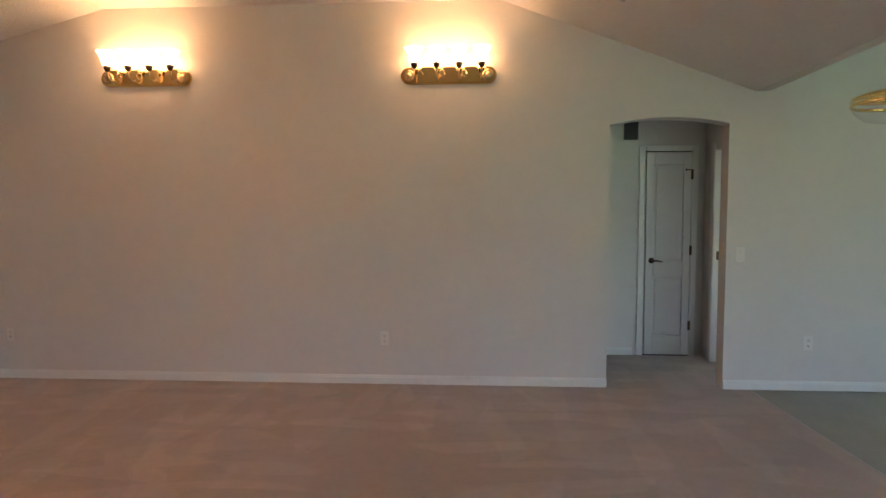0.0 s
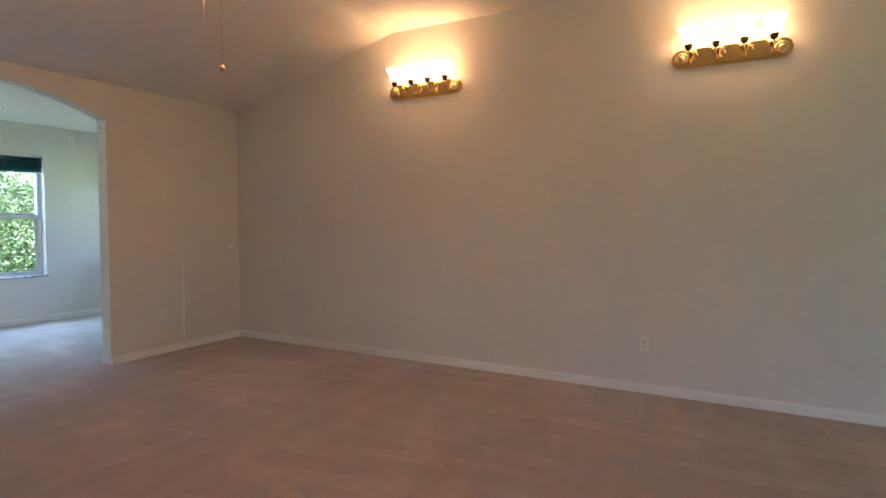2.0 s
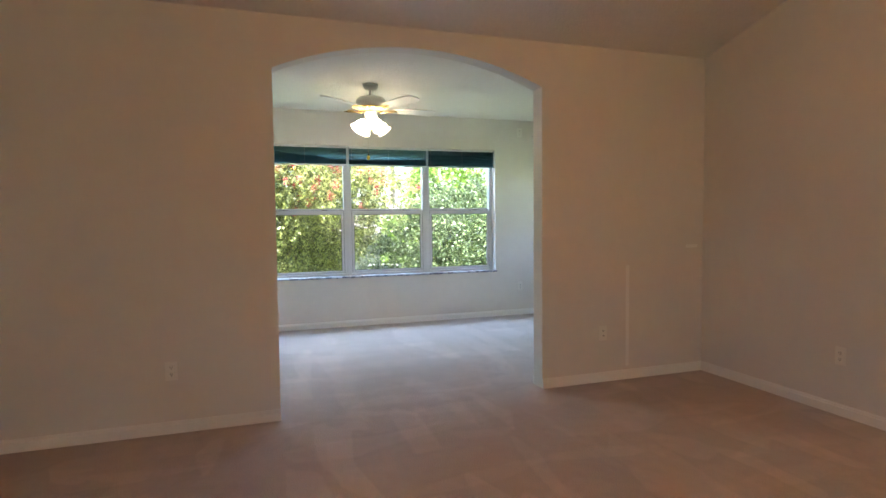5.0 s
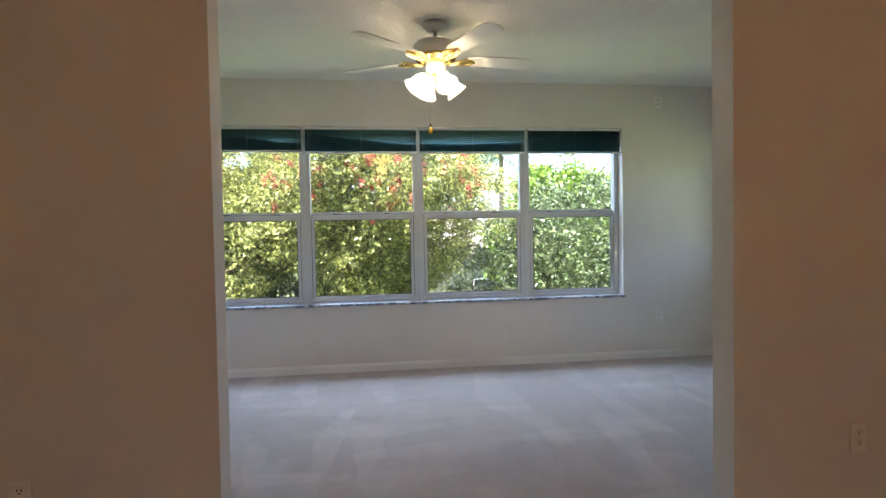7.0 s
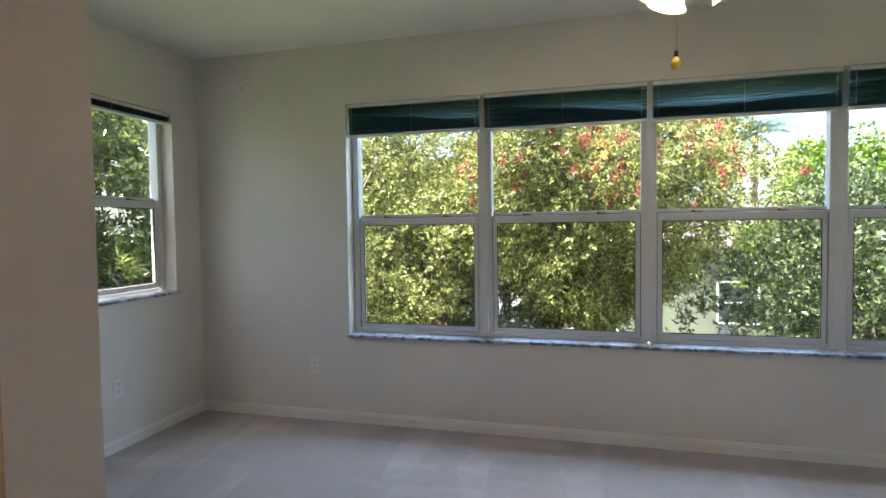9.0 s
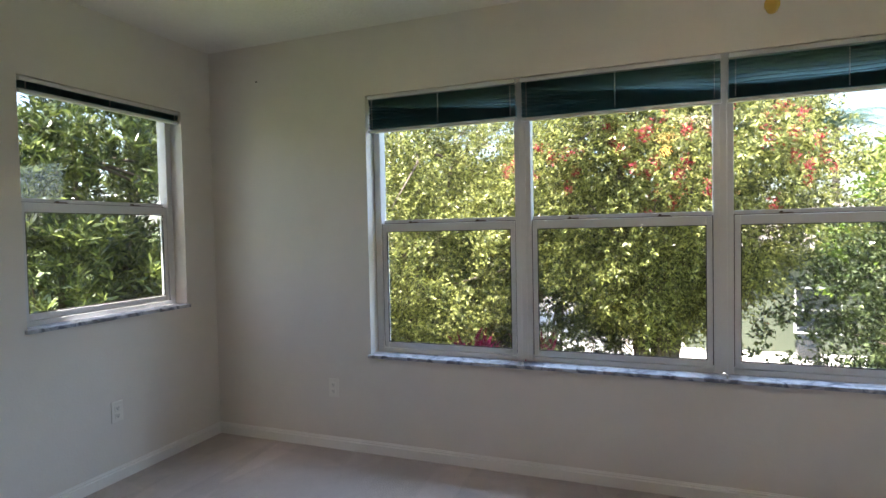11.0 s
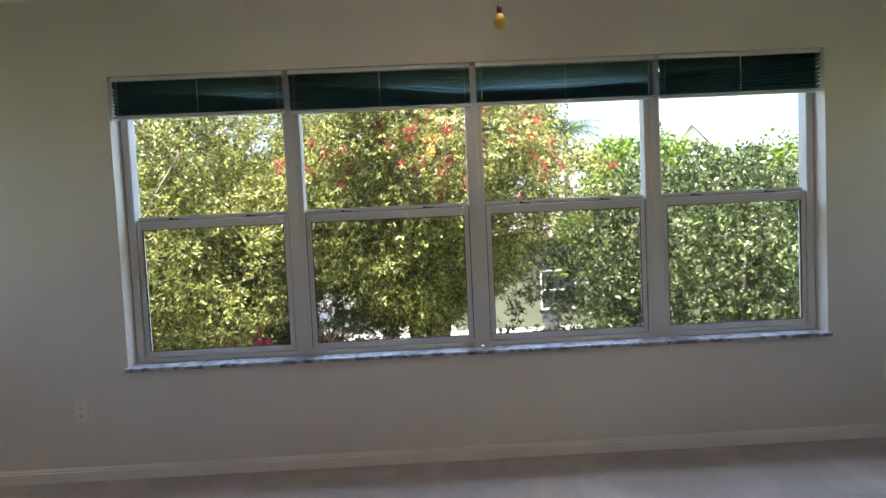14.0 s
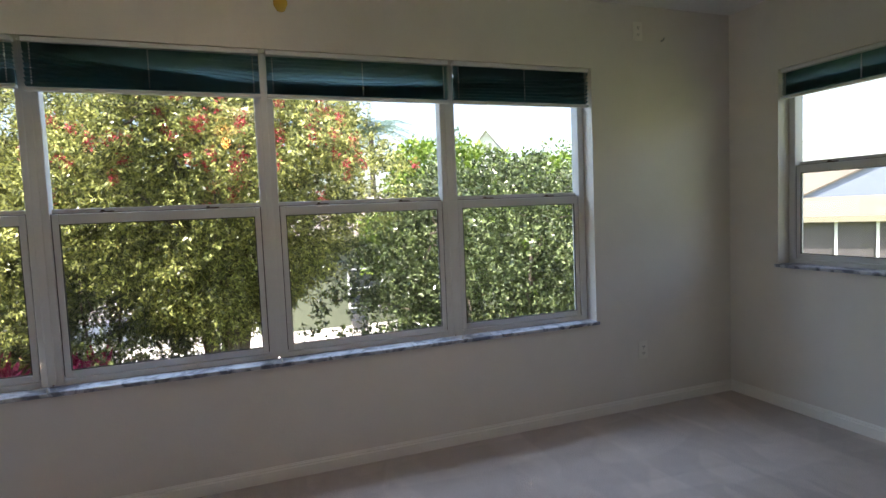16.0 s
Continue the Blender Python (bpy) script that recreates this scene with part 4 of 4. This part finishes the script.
def tree(name, label, category, at, radius, z0, z1, n, size, slim, mat, seed, clumps=420, clump_r=0.32, stems=5, droop=0.2, flowers=0, fork=0.9, stem_r=0.055, outward=True, spread=0.55, whorls=0, up=0.5, reach=0.02, taper=0.55, peak=0.0):
    """Stems, limbs and a crown of single leaves; at: place on the ground, z0 and z1: crown heights above it."""
    rng = np.random.default_rng(seed)
    t = thing(name, label, category, at)
    bm = bmesh.new()
    tops = []
    for k in range(stems):
        a = 2 * math.pi * (k + rng.uniform(-0.3, 0.3)) / stems
        rr = radius * spread * rng.uniform(0.6, 1.0)
        p0 = Vector((0.10 * math.cos(a), 0.10 * math.sin(a), -0.05))
        p1 = Vector((0.22 * rr * math.cos(a + 0.2), 0.22 * rr * math.sin(a + 0.2), fork))
        p2 = Vector((0.6 * rr * math.cos(a), 0.6 * rr * math.sin(a), fork + (z1 - fork) * 0.35))
        p3 = Vector((rr * math.cos(a - 0.2), rr * math.sin(a - 0.2), fork + (z1 - fork) * 0.75))
        tube(bm, [p0, p1, p2, p3], [stem_r * 1.3, stem_r, stem_r * 0.7, stem_r * 0.25], 7)
        tops += [p1, p2, p3]
    part("trunk", bm, BARK, t, "", True)
    if whorls:
        pts, dirs, cl = whorl_points(rng, n, whorls, n // whorls, radius, z0, z1, 0.35, up, reach, taper, peak)
    else:
        pts, dirs, cl = crown_points(rng, n, clumps, radius, z0, z1, clump_r)
    bm = bmesh.new()
    for c in cl[:: max(1, len(cl) // 70)]:
        c = Vector(c)
        b = min(tops, key=lambda q: (q - c).length)
        mid = (b + c) / 2 + Vector(rng.normal(size=3) * 0.10)
        tube(bm, [b, mid, c], [stem_r * 0.40, stem_r * 0.22, stem_r * 0.08], 5)
    part("limb", bm, BARK, t, "", True)
    leaf_mesh("crown", pts, size, slim, mat, t, seed + 1, droop, dirs if outward else None)
    if flowers:
        out = cl[np.argsort(-cl[:, 0] - 0.3 * cl[:, 2])][: flowers * 2]
        sel = out[rng.choice(len(out), flowers, replace=False)] * np.array([1.06, 1.06, 1.0])
        for i, c in enumerate(sel):
            pp = c + rng.normal(size=(48, 3)) * np.array([0.026, 0.026, 0.040])
            leaf_mesh("flower", pp, 0.034, 0.4, FLOWER, t, seed + 50 + i, 0.0, None, "", "red bottlebrush flower")
    return t


G = GROUND
tree("bottlebrush_tree", "large olive-green bottlebrush tree with scattered red flowers", "tree", (-8.0, -2.7, G), 2.2, 2.6, 7.0, 330000, 0.056, 0.33, LEAF_OLIVE, 5, 900, 0.22, 6, 0.25, 95, 1.9, 0.085, spread=0.42, whorls=33000, up=0.1, reach=0.035, taper=0.42, peak=0.38)
tree("bottlebrush_tree", "broad yellow-green bottlebrush tree with few red flowers", "tree", (-8.0, -6.6, G), 2.5, 1.3, 6.6, 330000, 0.056, 0.33, LEAF_OLIVE, 9, 900, 0.22, 6, 0.25, 18, 1.4, 0.07, spread=0.42, whorls=33000, up=0.1, reach=0.035, taper=0.55)
# Fills in between the trees; its leaf colour carries the shade of their crowns.
tree("bottlebrush_tree", "low young bottlebrush bush filling in under the larger trees, leaves darkened for shade", "tree", (-8.9, -4.5, G), 1.6, 0.7, 4.5, 100000, 0.060, 0.33, LEAF_SHADE, 41, 300, 0.22, 5, 0.25, 0, 0.8, 0.035, whorls=10000, up=0.1, reach=0.035, taper=0.2)
tree("evergreen_shrub", "dense dark green evergreen shrub with small glossy leaves", "shrub", (-8.0, 1.25, G), 2.15, 0.5, 4.85, 150000, 0.062, 0.46, LEAF_DARK, 13, 520, 0.28, 5, -0.15, 0, 0.9, 0.05, whorls=21000, up=0.5, taper=0.15)
tree("lime_bush", "bright lime-green leafy tree behind the shrubs", "tree", (-13.0, 2.25, G), 1.75, 1.2, 5.75, 36000, 0.12, 0.55, LEAF_LIME, 17, 300, 0.42, 4, 0.1, 0, 1.4, 0.07)
tree("lime_bush", "bright lime-green leafy tree behind the shrubs", "tree", (-13.4, 5.7, G), 2.3, 1.0, 5.5, 40000, 0.12, 0.55, LEAF_LIME, 19, 300, 0.42, 4, 0.1, 0, 1.4, 0.07)
tree("lance_leaf_tree", "tall tree with whorls of long glossy green leaves", "tree", (-4.75, -9.3, G), 1.9, 0.0, 6.4, 140000, 0.12, 0.22, LEAF_LANCE, 23, 700, 0.22, 4, -0.1, 0, 1.0, 0.07, whorls=16000, up=0.6, reach=0.015, taper=0.2)
tree("evergreen_shrub", "rounded grey-green shrub in the side garden", "shrub", (-9.9, -13.2, G), 1.9, 0.3, 4.3, 40000, 0.09, 0.45, LEAF_DARK, 27, 320, 0.34, 4, 0.0, 0, 0.8, 0.05)
tree("far_tree", "broad dark green tree at the far side of the garden", "tree", (-22, -9, G), 4.2, 1.5, 6.6, 26000, 0.24, 0.5, LEAF_OLIVE, 31, 300, 0.75, 5, 0.1, 0, 2.0, 0.14)
tree("far_tree", "broad dark green tree at the far side of the garden", "tree", (-21, -17, G), 4.4, 1.2, 7.2, 26000, 0.24, 0.5, LEAF_DARK, 33, 300, 0.75, 5, 0.1, 0, 2.0, 0.14)


def palm(at, height, seed):
    rng = random.Random(seed)
    p = thing("palm_tree", "tall palm with drooping grey-green fronds", "palm tree", at)
    part("trunk", tube(bmesh.new(), [(0, 0, -0.1), (0.05, 0.02, height * 0.5), (0.0, 0.05, height)], [0.22, 0.17, 0.15], 10), BARK, p, "", True)
    for k in range(26):
        a, up = rng.uniform(0, 2 * math.pi), rng.uniform(-0.3, 1.2)
        L = rng.uniform(2.6, 3.3)
        axis = [Vector((math.cos(a) * L * s * math.cos(up * (1 - s * 0.5)), math.sin(a) * L * s * math.cos(up * (1 - s * 0.5)), height + L * (math.sin(up) * s - 0.75 * s * s))) for s in (0, 0.25, 0.5, 0.75, 1)]
        bm = tube(bmesh.new(), axis, [0.03, 0.025, 0.02, 0.012, 0.006], 5)
        side = Vector((-math.sin(a), math.cos(a), 0))
        for i in range(34):
            f = 0.12 + 0.86 * i / 33
            q = f * 4
            j = min(int(q), 3)
            c = axis[j].lerp(axis[j + 1], q - j)
            ln = 0.55 * math.sin(math.pi * min(f + 0.08, 0.98)) + 0.08
            fwd = (axis[j + 1] - axis[j]).normalized() * 0.35
            for s in (-1, 1):
                tip = c + (side * s + fwd) * ln - Vector((0, 0, ln * 0.55))
                w = (axis[j + 1] - axis[j]).normalized() * 0.025
                bm.faces.new([bm.verts.new(v) for v in (c - w, c + w, tip)])
        part("frond", bm, LEAF_PALM, p)
    return p


palm((-31, 5.0, G), 8.5, 3)


def cordyline(at, seed):
    rng = np.random.default_rng(seed)
    c = thing("cordyline_plant", "magenta-leaved cordyline in the garden bed", "plant", at)
    part("stem", tube(bmesh.new(), [(0, 0, -0.1), (0.02, 0, 2.25)], [0.03, 0.02], 6), BARK, c)
    pts = np.stack([rng.normal(0, 0.05, 260), rng.normal(0, 0.05, 260), rng.uniform(1.7, 2.4, 260)], 1)
    d = rng.normal(size=(260, 3))
    d[:, 2] = np.abs(d[:, 2]) * 0.8
    leaf_mesh("leaves", pts, 0.36, 0.16, LEAF_RED, c, seed, 0.0, d)
    return c


for i, (x, y) in enumerate(((-7.2, -5.05), (-7.15, -4.85), (-7.2, -4.1), (-7.3, -4.3))):
    cordyline((x, y, G + 0.06), 70 + i)


def house(name, label, at, sx, sy, wall_h, roof_h, wall_mat, windows, rz=0.0, roof_mat=None, gable_mat=None):
    """A small house with a ridge along y; windows: (y, z0, width, height) on its +x face."""
    h = thing(name, label, "house", at, rz=rz)
    w = part("wall", boxes(((-sx, -sy / 2, 0), (0, sy / 2, wall_h))), wall_mat, h)
    bm = bmesh.new()
    o = 0.5
    for s in (1, -1):
        xe, xr = (o, -sx / 2) if s > 0 else (-sx - o, -sx / 2)
        for_quad = [(xe, wall_h - 0.12), (xr, wall_h + roof_h), (xr, wall_h + roof_h + 0.15), (xe, wall_h + 0.03)]
        prism(bm, for_quad, -sy / 2 - o, sy / 2 + o, "x")
    part("roof", bm, roof_mat or DARKSHINGLE, h)
    bm = bmesh.new()
    prism(bm, [(-sx, wall_h), (0, wall_h), (-sx / 2, wall_h + roof_h - 0.05)], -sy / 2, sy / 2, "x")
    part("gable", bm, gable_mat or SIDING, h)
    part("fascia", boxes(((o, -sy / 2 - o, wall_h - 0.14), (o + 0.03, sy / 2 + o, wall_h + 0.05))), FASCIA, h)
    for y, z0, ww, hh in windows:
        win = part("window", boxes(((0.0, y - ww / 2, z0), (0.02, y + ww / 2, z0 + hh))), DARKGLASS, h, "dark window pane")
        part("window_frame", boxes(((0, y - ww / 2 - 0.06, z0 - 0.06), (0.05, y - ww / 2, z0 + hh + 0.06)), ((0, y + ww / 2, z0 - 0.06), (0.05, y + ww / 2 + 0.06, z0 + hh + 0.06)),
                                   ((0, y - ww / 2, z0 + hh), (0.05, y + ww / 2, z0 + hh + 0.06)), ((0, y - ww / 2, z0 - 0.06), (0.05, y + ww / 2, z0)),
                                   ((0, y - ww / 2, z0 + hh / 2 - 0.02), (0.04, y + ww / 2, z0 + hh / 2 + 0.02))), VINYL, win)
    return h


house("neighbour_house", "green-grey stucco bungalow with a dark window", (-20.4, 4.2, G), 8, 12.0, 3.3, 1.4, STUCCO, [(-2.25, 0.72, 1.2, 1.35), (2.2, 0.72, 1.4, 1.35)])
house("neighbour_house", "distant pale house with a gabled roof", (-44, 23.8, G), 9, 12.0, 4.3, 6.0, PALE, [(0, 1, 1.2, 1.2)], 60, PALE, PALE)


# house with the screened porch, seen past the north window
P = thing("porch_house", "pale house with tan shingle roofs and a screened porch", "house", (-17.5, 23.0, G), rz=-58)
part("wall", boxes(((-9, -9, 0), (-2.6, 9, 3.0))), STUCCOW, P)
bm = bmesh.new()
prism(bm, [(0.35, 2.98), (0.35, 3.12), (-2.9, 4.02), (-2.9, 3.88)], -9.4, 9.4, "x")
part("porch_roof", bm, SHINGLE, P, "tan shingled porch roof")
part("fascia", boxes(((0.35, -9.4, 2.86), (0.40, 9.4, 3.12))), FASCIA, P, "cream fascia board")
part("porch_screen", boxes(((0.0, -9, 0.0), (0.02, 9, 2.9))), SCREEN, P, "dark insect screen")
for k in range(13):
    y = -9 + 1.5 * k
    part("post", boxes(((0.02, y - 0.06, 0), (0.14, y + 0.06, 2.92))), VINYL, P, "white porch post")
part("porch_rail", boxes(((0.02, -9, 0.95), (0.10, 9, 1.03))), VINYL, P, "white porch rail")
bm = bmesh.new()
prism(bm, [(-2.3, 3.7), (7.7, 3.7), (2.7, 6.1)], -3.0, -2.8, "y")
gable = part("gable", bm, SIDING, P, "pale blue siding gable")
bm = bmesh.new()
for s in (-1, 1):
    prism(bm, [(2.7 + s * 5.3, 3.5), (2.7, 6.1), (2.7, 6.2), (2.7 + s * 5.3, 3.6)], -9.0, -2.7, "y")
part("gable_roof", bm, SHINGLE, P, "tan shingled gable roof")
bm = bmesh.new()
prism(bm, [(-2.9, 3.9), (-7.0, 5.5), (-7.0, 5.65), (-2.9, 4.05)], -9.4, 9.4, "x")
part("main_roof", bm, SHINGLE, P, "tan shingled main roof")
wire = part("power_line", tube(bmesh.new(), [(-40, 9, 4.6), (-30, 22, 4.3), (-18, 40, 4.9)], 0.02, 5), BLACKWIRE)
tagged(wire, "thin black overhead power line", "cable")


def patio_chair(at, rz):
    c = thing("patio_chair", "white metal folding chair on the drive", "chair", at, rz=rz)
    part("seat", boxes(((-0.24, -0.24, 0.42), (0.24, 0.24, 0.45)), bevel=0.01), VINYL, c)
    part("backrest", boxes(((-0.24, 0.22, 0.62), (0.24, 0.25, 0.90)), bevel=0.01), VINYL, c)
    for x in (-0.22, 0.22):
        for y in (-0.22, 0.22):
            part("leg", boxes(((x - 0.015, y - 0.015, 0), (x + 0.015, y + 0.015, 0.62 if y > 0 else 0.42)), bevel=0.003), STEEL, c)
    return c


patio_chair((-18.4, -3.0, G + 0.03), 70)
post = part("garden_post", boxes(((-0.06, -0.06, 0), (0.06, 0.06, 2.6)), ((-0.075, -0.075, 2.6), (0.075, 0.075, 2.65)), bevel=0.008), VINYL)
tagged(post, "white square garden post", "post")
post.matrix_basis = pose(-8.1, -12.6, G)
pot = part("garden_pot", lathe(bmesh.new(), [(0.006, 0.0), (0.20, 0.0), (0.30, 0.18), (0.34, 0.42), (0.28, 0.60), (0.31, 0.66), (0.27, 0.66), (0.24, 0.58), (0.006, 0.55)], 24), DARKGLASS, None, "", True)
tagged(pot, "large dark blue glazed pot beside the house wall", "plant pot")
pot.matrix_basis = pose(-19.6, 1.5, G + 0.03)
